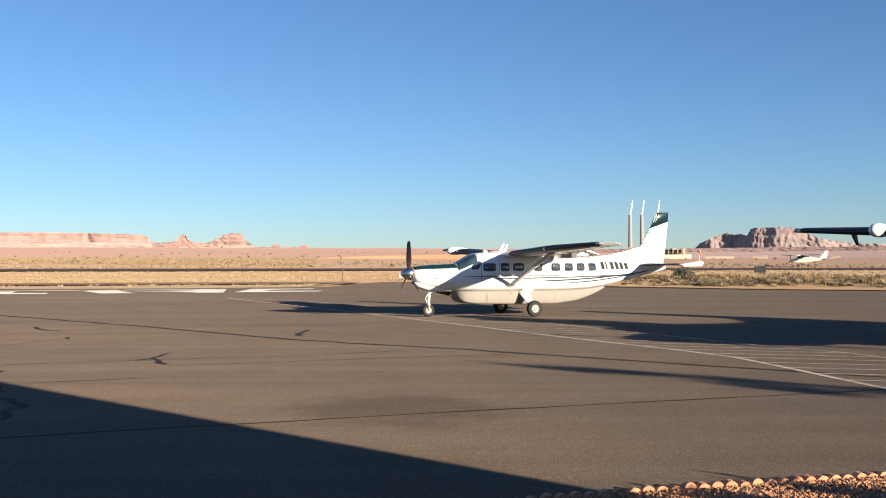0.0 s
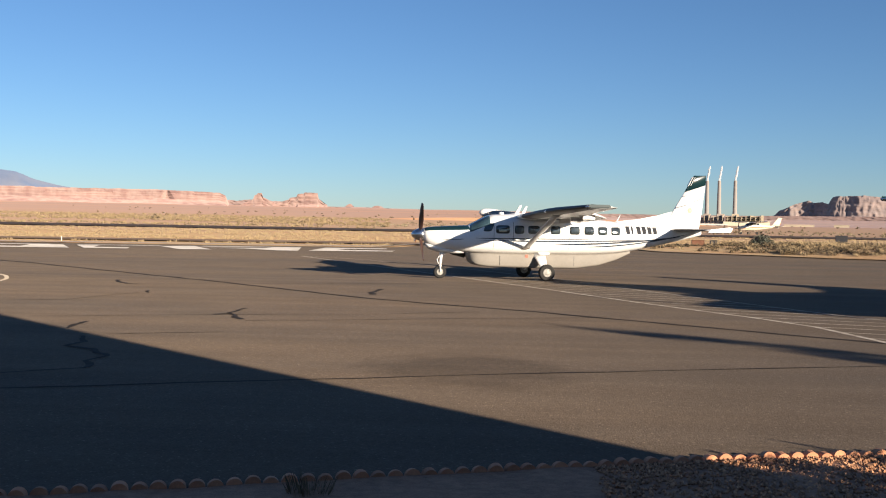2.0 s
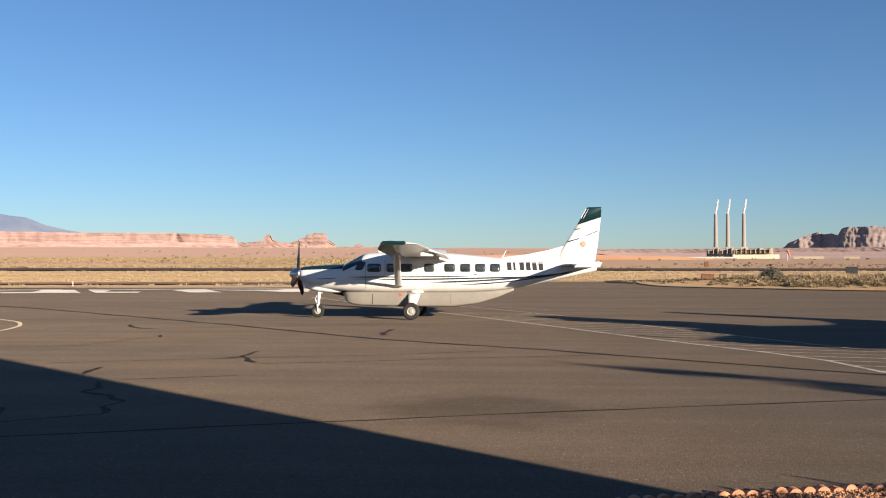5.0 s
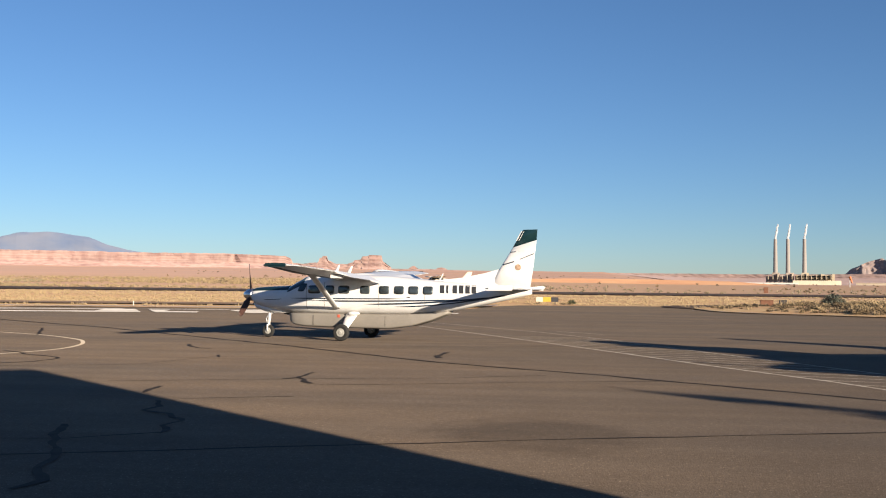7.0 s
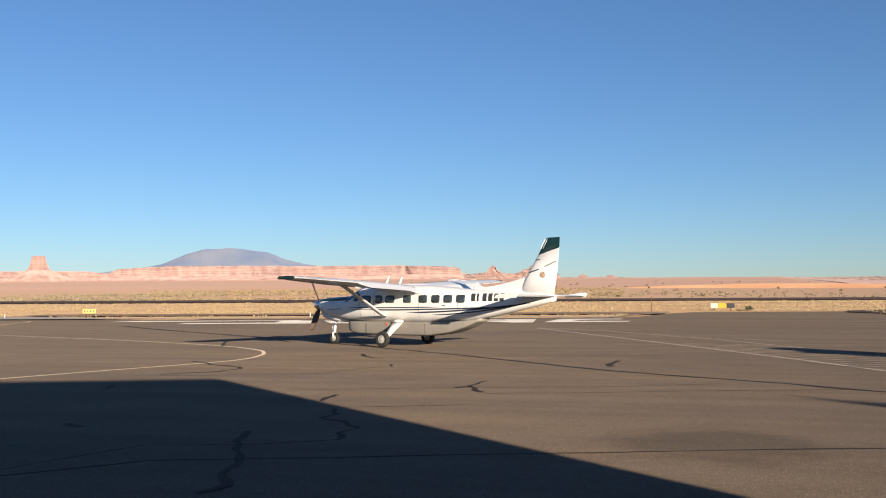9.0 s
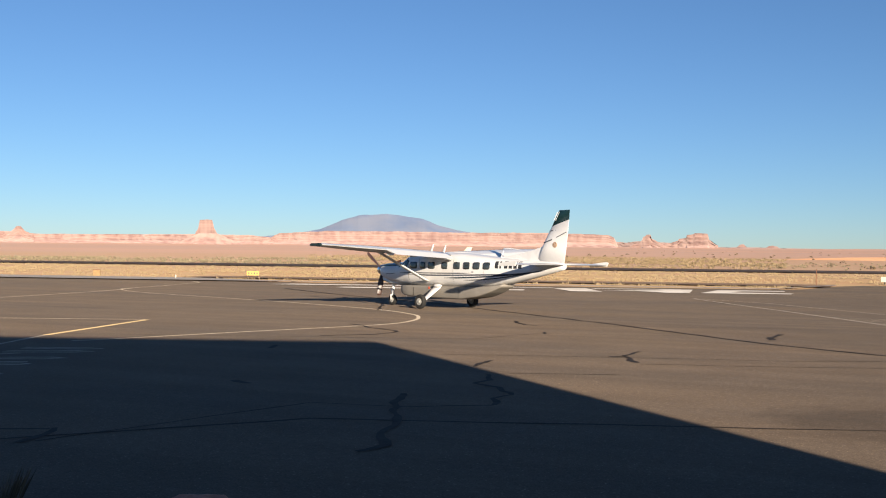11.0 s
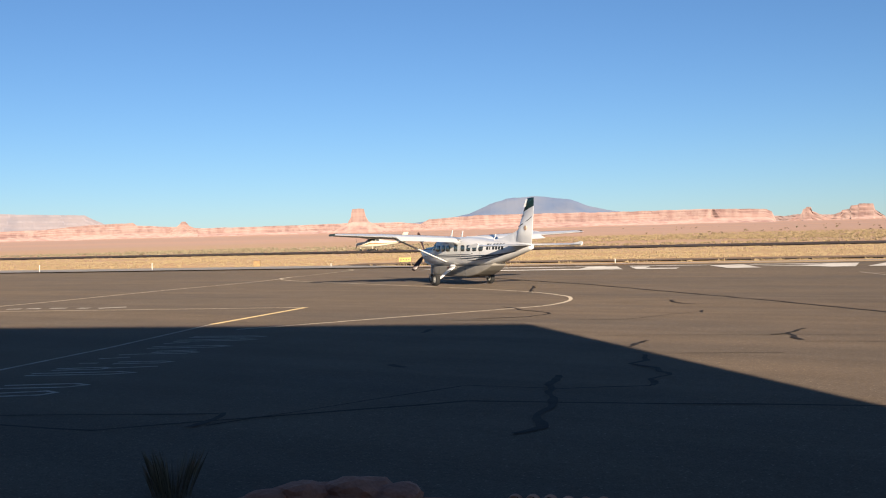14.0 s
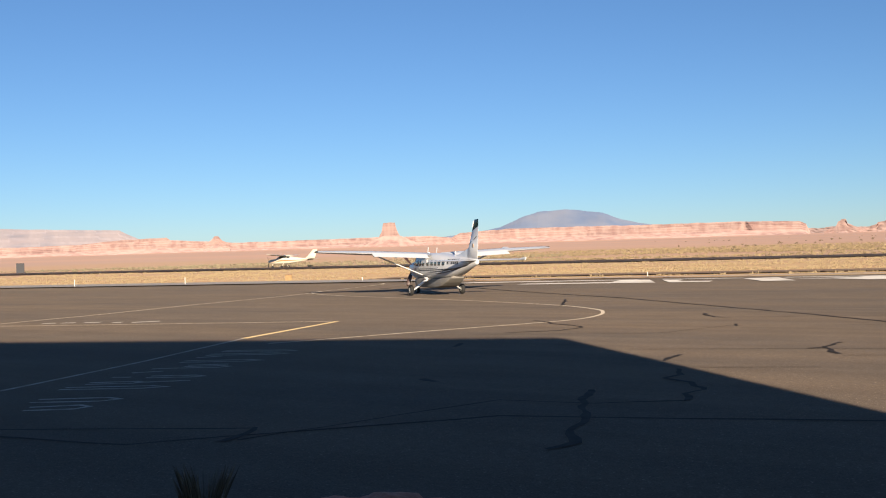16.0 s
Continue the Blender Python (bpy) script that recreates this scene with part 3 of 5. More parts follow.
def power_station():
    root = new("power_station")
    dist, k2 = 2400.0, 0.667
    base = 2.16 + dist * math.tan(radians(0.34))
    turn = Matrix.Rotation(radians(-11.6), 4, "Z")

    def block(name, az, el0, el1, width, deep, mat, lift=0.0, dd=0.0):
        p = at(az, dist + dd)
        z0, z1 = 2.16 + dist * math.tan(radians(el0)), 2.16 + dist * math.tan(radians(el1))
        bm = bmesh.new()
        box(bm, p.x, p.y, (z0 + z1) / 2, dist * radians(width), deep, z1 - z0, rot=turn)
        return part(name, bm, mat, root)

    for az in (-10.36, -10.99, -11.82):
        p = at(az, dist + 25)
        bm = bmesh.new()
        tube(bm, (p.x, p.y, base), (p.x, p.y, 2.16 + dist * math.tan(radians(2.80))), 8.2 * k2, 5.6 * k2, 18)
        part("smokestack", bm, stack_concrete, root, "tall concrete smokestack")
        bm = bmesh.new()
        z = 2.16 + dist * math.tan(radians(2.80))
        for k in range(16):
            f = k / 15
            rr = (4.6 + 3.4 * f + random.uniform(-0.8, 0.8)) * k2
            bmesh.ops.create_icosphere(bm, subdivisions=2, radius=rr * (1 - 0.55 * f), matrix=Matrix.Translation((p.x + (f * 7 + random.uniform(-1.5, 1.5)) * k2, p.y, z + (1 + f * 46) * k2)) @ Matrix.Diagonal((0.75, 0.75, 1.3, 1)))
        part("steam_plume", bm, steam_white, root, "short white steam plume", True)
    for az, e1, w, mat in ((-10.05, 0.78, 0.3, plant_dark), (-10.38, 0.98, 0.36, plant_dark), (-10.75, 0.86, 0.3, plant_dark), (-11.1, 0.98, 0.38, plant_dark), (-11.5, 0.85, 0.3, plant_wall), (-11.85, 0.98, 0.36, plant_wall), (-12.25, 0.84, 0.4, plant_dark), (-12.62, 0.90, 0.35, plant_wall), (-12.95, 0.86, 0.3, plant_wall), (-13.22, 0.92, 0.14, plant_wall)):
        block("boiler_house", az, 0.40, e1, w, 60, mat)
    for k in range(14):
        block("steel_frame", -10.0 - k * 0.24, 0.62, 0.80 + 0.06 * (k % 3), 0.03, 20, plant_wall, dd=-38)
    for e in (0.66, 0.74, 0.82):
        block("gantry", -12.3, e, e + 0.015, 1.8, 18, plant_wall, dd=-36)
    block("turbine_hall", -12.42, 0.30, 0.56, 2.3, 70, plant_light, dd=-60)
    block("long_shed", -9.9, 0.36, 0.44, 3.1, 30, shed_white, dd=-80)
    return tagged(root, "far power station with three tall concrete smokestacks and steam", "power station")


power_station()


def far_building(az, width, el0, el1, dist, mat, label):
    p = at(az, dist)
    z1 = 2.16 + dist * math.tan(radians(el1))
    z0 = min(2.16 + dist * math.tan(radians(el0)), terrain(p.x, p.y)) - 2
    root = new("shed")
    wd = dist * radians(width)
    bm = bmesh.new()
    box(bm, p.x, p.y, (z0 + z1) / 2, wd, 16, z1 - z0, rot=Matrix.Rotation(radians(az), 4, "Z"))
    part("wall", bm, mat, root)
    bm = bmesh.new()
    box(bm, p.x, p.y, z1 + 0.4, wd * 1.03, 17, 0.8, rot=Matrix.Rotation(radians(az), 4, "Z"))
    part("roof", bm, plant_wall, root)
    return tagged(root, label, "building")


far_building(-15.1, 1.5, 0.40, 0.45, 1900, plant_wall, "long low pale shed far out on the plain")
far_building(-17.2, 0.75, 0.38, 0.46, 1700, plant_wall, "white roofed shed far out on the plain")
far_building(-21.0, 0.4, 0.40, 0.45, 2100, plant_wall, "small pale shed far out on the plain")


# ---- the taxiing high-wing turboprop; x forward, y to its left, origin on the ground between the main wheels ----
FUSE = [  # x, bottom, top, half width, roundness
    (4.83, 1.58, 2.06, 0.26, 2.0), (4.70, 1.42, 2.11, 0.38, 2.1), (4.40, 1.30, 2.15, 0.46, 2.2), (3.90, 1.20, 2.18, 0.54, 2.3), (3.30, 1.13, 2.21, 0.62, 2.4),
    (2.92, 1.10, 2.23, 0.67, 2.5), (2.55, 1.08, 2.43, 0.73, 2.6), (2.25, 1.07, 2.59, 0.77, 2.8), (1.98, 1.06, 2.69, 0.80, 3.0), (1.2, 1.05, 2.73, 0.82, 3.2),
    (0.0, 1.05, 2.73, 0.82, 3.2), (-1.4, 1.05, 2.69, 0.82, 3.2), (-2.4, 1.07, 2.60, 0.79, 3.0), (-3.4, 1.13, 2.50, 0.70, 2.8), (-4.4, 1.27, 2.43, 0.57, 2.5),
    (-5.4, 1.48, 2.38, 0.43, 2.3), (-6.4, 1.70, 2.33, 0.28, 2.1), (-7.1, 1.86, 2.28, 0.17, 2.0), (-7.5, 1.97, 2.20, 0.08, 2.0)]
FX = [s[0] for s in FUSE][::-1]
FCOL = [[s[k] for s in FUSE][::-1] for k in range(1, 5)]


def section(x):
    return [float(np.interp(x, FX, c)) for c in FCOL]


def hull(x, th, off=0.0):
    """A point of the fuselage's skin: th 0 is its left side, 90 degrees the top."""
    zb, zt, w, e = section(x)
    c, s = math.cos(th), math.sin(th)
    y = (w + off) * math.copysign(abs(c) ** (2 / e), c)
    z = (zb + zt) / 2 + ((zt - zb) / 2 + off) * math.copysign(abs(s) ** (2 / e), s)
    return Vector((x, y, z))


def skin(x, z, side=1, off=0.0):
    zb, zt, w, e = section(x)
    d = min(0.999, abs((z - (zb + zt) / 2) / ((zt - zb) / 2)))
    return Vector((x, side * (w * (1 - d ** e) ** (1 / e) + off), z))


def loft(bm, rings, closed=True, caps=True):
    vs = [[bm.verts.new(p) for p in r] for r in rings]
    n = len(vs[0])
    for a, b in zip(vs, vs[1:]):
        for i in range(n if closed else n - 1):
            bm.faces.new((a[i], a[(i + 1) % n], b[(i + 1) % n], b[i]))
    if caps and closed:
        bm.faces.new(vs[0][::-1])
        bm.faces.new(vs[-1])
    bmesh.ops.recalc_face_normals(bm, faces=bm.faces)
    return bm


def shell(point, u0, u1, nu, v0, v1, nv, thick=0.02, off=0.006):
    """A thin curved panel that lies on the skin; point(u, v, off)."""
    bm = bmesh.new()
    lay = []
    for o in (off, off - thick):
        lay.append([[bm.verts.new(point(u0 + (u1 - u0) * i / nu, v0 + (v1 - v0) * j / nv, o)) for j in range(nv + 1)] for i in range(nu + 1)])
    a, b = lay
    for i in range(nu):
        for j in range(nv):
            bm.faces.new((a[i][j], a[i + 1][j], a[i + 1][j + 1], a[i][j + 1]))
            bm.faces.new((b[i][j + 1], b[i + 1][j + 1], b[i + 1][j], b[i][j]))
    for i in range(nu):
        bm.faces.new((a[i + 1][0], a[i][0], b[i][0], b[i + 1][0]))
        bm.faces.new((a[i][nv], a[i + 1][nv], b[i + 1][nv], b[i][nv]))
    for j in range(nv):
        bm.faces.new((a[0][j], a[0][j + 1], b[0][j + 1], b[0][j]))
        bm.faces.new((a[nu][j + 1], a[nu][j], b[nu][j], b[nu][j + 1]))
    bmesh.ops.recalc_face_normals(bm, faces=bm.faces)
    return bm


def pane_on_skin(xc, zc, a, b, side, lean=0.0, off=0.007, power=5.0, n=28):
    bm = bmesh.new()
    rings = []
    for k, o in ((1.0, off - 0.02), (1.0, off), (0.55, off + 0.002), (0.05, off + 0.002)):
        ring = []
        for i in range(n):
            t = 2 * math.pi * i / n
            u = math.copysign(abs(math.cos(t)) ** (2 / power), math.cos(t)) * a * k
            v = math.copysign(abs(math.sin(t)) ** (2 / power), math.sin(t)) * b * k
            ring.append(skin(xc + u + lean * v, zc + v, side, o))
        rings.append(ring)
    return loft(bm, rings)


def foil(x_le, chord, y, z, thick, axis="Y", n=11):
    """A wing section; axis Y spans sideways, axis Z upwards."""
    up, lo = [], []
    for i in range(n):
        f = (1 - math.cos(math.pi * i / (n - 1))) / 2
        t = thick * (1.48 * math.sqrt(f) - 0.63 * f - 1.758 * f ** 2 + 1.421 * f ** 3 - 0.508 * f ** 4) * 1.0
        cam_line = 0.10 * thick * (1 - (2 * f - 0.7) ** 2)
        up.append((x_le - f * chord, t + cam_line))
        lo.append((x_le - f * chord, -t * 0.8 + cam_line))
    pts = up + lo[-1:0:-1]
    if axis == "Y":
        return [Vector((x, y, z + d)) for x, d in pts]
    return [Vector((x, y + d, z)) for x, d in pts]


def wing_line(y):
    """Leading edge, chord, height and thickness of the wing at |y|."""
    f = max(0.0, (abs(y) - 4.6) / 3.35)
    return 0.98 - 0.56 * f, 1.98 - 0.80 * f, 2.56 + 0.046 * abs(y), 0.30 - 0.14 * f


def wheel_mesh(name, parent, x, y, z, r, w):
    """A wheel whose hub turns about its own axle."""
    bm = bmesh.new()
    lathe(bm, [(0.02, -w * 0.56), (r * 0.16, -w * 0.56), (r * 0.20, -w * 0.46), (r * 0.36, -w * 0.40), (r * 0.45, -w * 0.45), (r * 0.50, -w * 0.38), (r * 0.50, w * 0.38), (r * 0.45, w * 0.45), (r * 0.36, w * 0.40), (r * 0.20, w * 0.46), (r * 0.16, w * 0.56), (0.02, w * 0.56)], "Y", 24)
    for k in range(5):
        a = 2 * math.pi * k / 5
        for s in (-1, 1):
            tube(bm, (r * 0.30 * math.cos(a), s * w * 0.40, r * 0.30 * math.sin(a)), (r * 0.30 * math.cos(a), s * w * 0.47, r * 0.30 * math.sin(a)), 0.02, n=8)
    hub = part("wheel", bm, hub_paint, parent, "grey-white wheel hub")
    hub.location = (x, y, z)
    bm = bmesh.new()
    prof = []
    for i in range(13):
        t = math.pi * (i / 12) - math.pi / 2
        prof.append((r * 0.76 + r * 0.24 * math.cos(t) ** 0.7 if abs(math.cos(t)) > 1e-6 else r * 0.76, w * 0.5 * math.sin(t)))
    prof = [(r * 0.47, -w * 0.36)] + prof + [(r * 0.47, w * 0.36)]
    lathe(bm, prof, "Y", 32)
    part("tyre", bm, tyre_rubber, hub, "black rubber tyre", True)
    return hub


def build_caravan():
    root = new("airplane")
    n = 40
    bm = bmesh.new()
    xs = np.concatenate([np.linspace(4.83, 1.9, 30), np.linspace(1.8, -7.5, 46)])
    loft(bm, [[hull(float(x), 2 * math.pi * i / n) for i in range(n)] for x in xs])
    part("fuselage", bm, white_paint, root, "glossy white fuselage", True)
    part("cowl_top", shell(lambda u, v, o: hull(u, v, o), 4.80, 2.96, 20, radians(38), radians(142), 14), green_paint, root, "dark green engine cowl top", True)
    part("windshield", shell(lambda u, v, o: hull(u + 0.10 * abs(math.cos(v)), v, o), 2.88, 2.06, 10, radians(26), radians(87), 8, off=0.012), tinted_glass, root, "tinted windshield", True)
    part("windshield", shell(lambda u, v, o: hull(u + 0.10 * abs(math.cos(v)), v, o), 2.88, 2.06, 10, radians(93), radians(154), 8, off=0.012), tinted_glass, root, "tinted windshield", True)
    for s in (1, -1):
        part("window", pane_on_skin(2.20, 2.16, 0.17, 0.17, s, -0.45), tinted_glass, root, "slanted cockpit side window", True)
        for x, a in ((1.62, 0.29), (0.915, 0.20), (0.29, 0.25), (-0.645, 0.21), (-1.48, 0.225), (-2.12, 0.215), (-2.73, 0.215), (-3.33, 0.21)):
            w = part("window", pane_on_skin(x, 2.08, a, 0.172, s), cabin_glass, root, "rounded cabin window", True)
            if x < -1:
                bm = bmesh.new()
                z0 = 2.08
                loft(bm, [[skin(x + k * a * 1.13 * math.copysign(abs(math.cos(t)) ** 0.4, math.cos(t)), z0 + 0.172 * 1.13 * k * math.copysign(abs(math.sin(t)) ** 0.4, math.sin(t)), s, o) for t in [2 * math.pi * i / 24 for i in range(24)]] for k, o in ((1.0, 0.004), (0.88, 0.0065))], caps=False)
                part("window_frame", bm, white_paint, w)
        # door seams and cheat lines
        for x0, x1, z0, z1, mat in ((1.98, 2.0, 1.25, 2.3, pod_paint), (1.16, 1.18, 1.25, 2.4, pod_paint), (-1.24, -1.255, 1.3, 2.45, pod_paint), (-3.2, -3.215, 1.3, 2.35, pod_paint)):
            part("door_seam", shell(lambda u, v, o: skin(u, v, s, o), x0, x1, 1, z0, z1, 8, off=0.003), mat, root)
        for x0, x1, za, zb, h in ((2.75, -2.4, 1.70, 1.73, 0.045), (2.6, -0.3, 1.62, 1.63, 0.022), (1.4, -5.0, 1.60, 1.72, 0.06), (-0.6, -6.5, 1.49, 1.88, 0.065), (-1.9, -6.9, 1.40, 2.02, 0.05), (4.1, 3.2, 1.62, 1.66, 0.025)):
            part("cheat_line", shell(lambda u, v, o: skin(x0 + (x1 - x0) * u, za + (zb - za) * u ** 1.8 + h * (v - 0.5) * min(1.0, 6 * u + 0.15) * min(1.0, 6 * (1 - u) + 0.1), s, o), 0, 1, 26, 0, 1, 1, off=0.004), stripe_paint, root, "dark thin stripe")
        # the registration as plain bars, its letters not spelt out
        for k in range(6):
            x0 = -3.83 - k * 0.258
            part("registration_bar", shell(lambda u, v, o: skin(u + 0.10 * (v - 1.98), v, s, o), x0, x0 - (0.09 if k == 1 else 0.185), 3, 1.972, 2.30, 4, off=0.004), letter_paint, root, "dark painted bar")
        part("handle", box(bmesh.new(), -2.55, s * 0.80, 1.80, 0.14, 0.03, 0.03, 0.005), bare_metal, root)
    # cargo pod under the belly
    pod = [(2.98, 0.98, 1.06, 0.30), (2.86, 0.72, 1.08, 0.52), (2.65, 0.58, 1.09, 0.62), (2.2, 0.52, 1.10, 0.68), (0.5, 0.48, 1.10, 0.70), (-1.6, 0.47, 1.10, 0.70), (-2.6, 0.60, 1.12, 0.66), (-3.4, 0.84, 1.16, 0.56), (-4.1, 1.14, 1.24, 0.40)]
    bm = bmesh.new()
    px, pc = [p[0] for p in pod][::-1], [[p[k] for p in pod][::-1] for k in (1, 2, 3)]
    rings = []
    for x in np.linspace(2.98, -4.1, 50):
        zb, zt, w = [float(np.interp(x, px, c)) for c in pc]
        ring = []
        for i in range(28):
            t = 2 * math.pi * i / 28
            c, d = math.cos(t), math.sin(t)
            ring.append(Vector((x, w * math.copysign(abs(c) ** 0.27, c), (zb + zt) / 2 + (zt - zb) / 2 * math.copysign(abs(d) ** 0.27, d))))
        rings.append(ring)
    loft(bm, rings)
    podo = part("cargo_pod", bm, pod_paint, root, "light grey belly cargo pod", True)
    for x in (1.7, 0.2, -1.5):
        part("pod_door_seam", box(bmesh.new(), x, 0.700, 0.79, 0.008, 0.010, 0.42), dark_metal, podo)
    part("placard", box(bmesh.new(), 0.55, 0.704, 0.98, 0.10, 0.012, 0.12), red_paint, podo, "small red and white placard")
    # weather radar pod on the right wing's leading edge
    le, ch, z, t = wing_line(5.2)
    bm = bmesh.new()
    lathe(bm, [(0.03, -1.15), (0.10, -0.9), (0.15, -0.5), (0.185, -0.2), (0.19, 0.06), (0.17, 0.20), (0.115, 0.31), (0.045, 0.365), (0.005, 0.37)], "X", 22, Matrix.Translation((le, -5.2, z + 0.06)))
    part("radar_pod", bm, white_paint, root, "white rounded radar pod on the wing", True)
    # wings
    for s in (1, -1):
        bm = bmesh.new()
        rings = []
        for y in (0.55, 1.5, 3.0, 4.6, 5.6, 6.6, 7.5, 7.8, 7.93):
            le, ch, z, t = wing_line(y)
            if y > 7.7:
                k = 0.9 if y < 7.9 else 0.55
                le, ch, t = le - 0.05 * (1 - k), ch * (0.6 + 0.4 * k), t * k
            rings.append(foil(le, ch, s * y, z, t))
        loft(bm, rings)
        w = part("wing", bm, white_paint, root, "white high wing", True)
        bm = bmesh.new()
        rings = []
        for y in np.linspace(1.3, 7.75, 14):
            le, ch, z, t = wing_line(float(y))
            pts = foil(le + 0.012, ch, s * float(y), z, t * 1.06)
            rings.append([pts[k] for k in (4, 3, 2, 1, 0, -1, -2, -3, -4)])
        loft(bm, rings, closed=False)
        part("deicing_boot", bm, boot_rubber, w, "black rubber de-icing boot", True)
        bm = bmesh.new()
        rings = []
        for y in (0.95, 2.5, 4.6):
            le, ch, z, t = wing_line(y)
            c0 = Vector((le - ch + 0.06, 0, z - 0.03))
            q = Matrix.Rotation(radians(-17), 3, "Y")
            rings.append([c0 + q @ Vector((dx, 0, dz)) + Vector((0, s * y, 0)) for dx, dz in ((0.10, 0.0), (0.05, 0.055), (-0.20, 0.035), (-0.62, 0.0), (-0.20, -0.02), (0.05, -0.035))])
        loft(bm, rings)
        part("flap", bm, white_paint, root, "lowered white flap")
        for y in (1.4, 3.0, 4.4):
            le, ch, z, t = wing_line(y)
            part("flap_bracket", box(bmesh.new(), le - ch + 0.15, s * y, z - 0.16, 0.5, 0.04, 0.16, 0.012), white_paint, root)
        bm = bmesh.new()
        rings = []
        for y in (4.75, 6.2, 7.6):
            le, ch, z, t = wing_line(y)
            rings.append([Vector((le - ch + dx, s * y, z + dz)) for dx, dz in ((0.30, 0.05), (0.0, 0.012), (0.30, -0.025))])
        loft(bm, rings)
        part("aileron", bm, white_paint, root)
        le, ch, z, t = wing_line(7.93)
        part("wingtip_cap", box(bmesh.new(), le - 0.42, s * 7.93, z + 0.015, 0.85, 0.10, 0.13, 0.04), green_paint, root, "dark green wing tip")
        bm = bmesh.new()
        bmesh.ops.create_uvsphere(bm, u_segments=12, v_segments=8, radius=0.06, matrix=Matrix.Translation((le - 0.05, s * 7.93, z)) @ Matrix.Diagonal((1.4, 0.8, 0.8, 1)))
        part("position_light", bm, bare_metal, root, "", True)
        # wing strut
        bm = bmesh.new()
        rings = []
        for f in (0.0, 0.06, 0.5, 0.94, 1.0):
            p = Vector((0.62, 0.80, 1.32)).lerp(Vector((0.34, 4.05, 2.66)), f)
            c = 0.28 if 0 < f < 1 else 0.36
            rings.append([Vector((p.x + c * 0.5 * math.cos(a), s * p.y, p.z + 0.05 * math.sin(a))) for a in [2 * math.pi * i / 14 for i in range(14)]])
        loft(bm, rings)
        part("wing_strut", bm, white_paint, root, "white wing strut", True)
        # main gear
        bm = bmesh.new()
        rings = []
        for f, c, t in ((0, 0.27, 0.075), (0.3, 0.22, 0.065), (0.7, 0.16, 0.055), (1.0, 0.12, 0.05)):
            p = Vector((-0.02, 0.62, 1.06)).lerp(Vector((0.0, 1.60, 0.36)), f)
            rings.append([Vector((p.x + c * math.cos(a), s * (p.y + t * math.sin(a) * 0.6), p.z + t * math.sin(a) * 0.8)) for a in [2 * math.pi * i / 14 for i in range(14)]])
        loft(bm, rings)
        leg = part("gear_leg", bm, white_paint, root, "white spring gear leg", True)
        bm = bmesh.new()
        bmesh.ops.create_uvsphere(bm, u_segments=16, v_segments=10, radius=1.0, matrix=Matrix.Translation((-0.15, s * 0.78, 1.10)) @ Matrix.Diagonal((0.28, 0.12, 0.08, 1)))
        part("gear_fairing", bm, white_paint, leg, "", True)
        tube(bm := bmesh.new(), (0, s * 1.5, 0.345), (0, s * 1.80, 0.345), 0.035, n=10)
        part("axle", bm, bare_metal, leg)
        bm = bmesh.new()
        box(bm, 0.0, s * 1.60, 0.40, 0.16, 0.05, 0.16, 0.02)
        part("brake", bm, dark_metal, leg)
        # tailplane
        bm = bmesh.new()
        loft(bm, [foil(le, ch, s * y, z, t) for y, le, ch, z, t in ((0.05, -5.95, 1.62, 2.17, 0.13), (1.5, -6.12, 1.35, 2.17, 0.11), (2.9, -6.30, 1.08, 2.17, 0.09), (3.08, -6.42, 0.95, 2.17, 0.05))])
        tp = part("tailplane", bm, white_paint, root, "white tailplane", True)
        bm = bmesh.new()
        rings = []
        for y in np.linspace(0.5, 2.95, 6):
            f = float(y) / 3.0
            pts = foil(-5.95 - 0.36 * f + 0.01, 1.62 - 0.55 * f, s * float(y), 2.17, (0.13 - 0.045 * f) * 1.08)
            rings.append([pts[k] for k in (3, 2, 1, 0, -1, -2, -3)])
        loft(bm, rings, closed=False)
        part("deicing_boot", bm, boot_rubber, tp, "black rubber de-icing boot", True)
        bm = bmesh.new()
        loft(bm, [[Vector((x, s * y, z)) for x, z in ((-6.38, 2.10), (-6.5, 2.22), (-7.34, 2.32), (-7.46, 2.27), (-7.36, 2.11))] for y in (3.06, 3.12)])
        part("tail_tip_fin", bm, white_paint, tp)
    # fin, rudder, dorsal fillet
    def fin_section(le, te, t):
        return [Vector((p.x, p.y, le[1] + (te[1] - le[1]) * (le[0] - p.x) / (le[0] - te[0]))) for p in foil(le[0], le[0] - te[0], 0, 0, t, "Z")]

    bm = bmesh.new()
    loft(bm, [fin_section((-5.75, 2.30), (-7.40, 2.10), 0.17), fin_section((-6.14, 2.95), (-7.52, 2.85), 0.15), fin_section((-6.70, 3.84), (-7.68, 4.15), 0.12)])
    fin = part("fin", bm, white_paint, root, "white swept tail fin", True)
    bm = bmesh.new()
    loft(bm, [fin_section((-6.70, 3.845), (-7.68, 4.155), 0.121), fin_section((-7.10, 4.53), (-7.71, 4.54), 0.09), fin_section((-7.14, 4.57), (-7.71, 4.58), 0.04)])
    cap = part("fin_cap", bm, green_paint, fin, "dark green fin top", True)
    for k in (0, 1):
        for s in (1, -1):
            bm = bmesh.new()
            a, b = Vector((-6.86 - 0.10 * k, s * 0.062, 4.12)), Vector((-7.07 - 0.10 * k, s * 0.052, 4.50))
            tube(bm, a, b, 0.016 - 0.006 * k, n=6)
            part("slash", bm, white_paint, cap, "thin white slash")
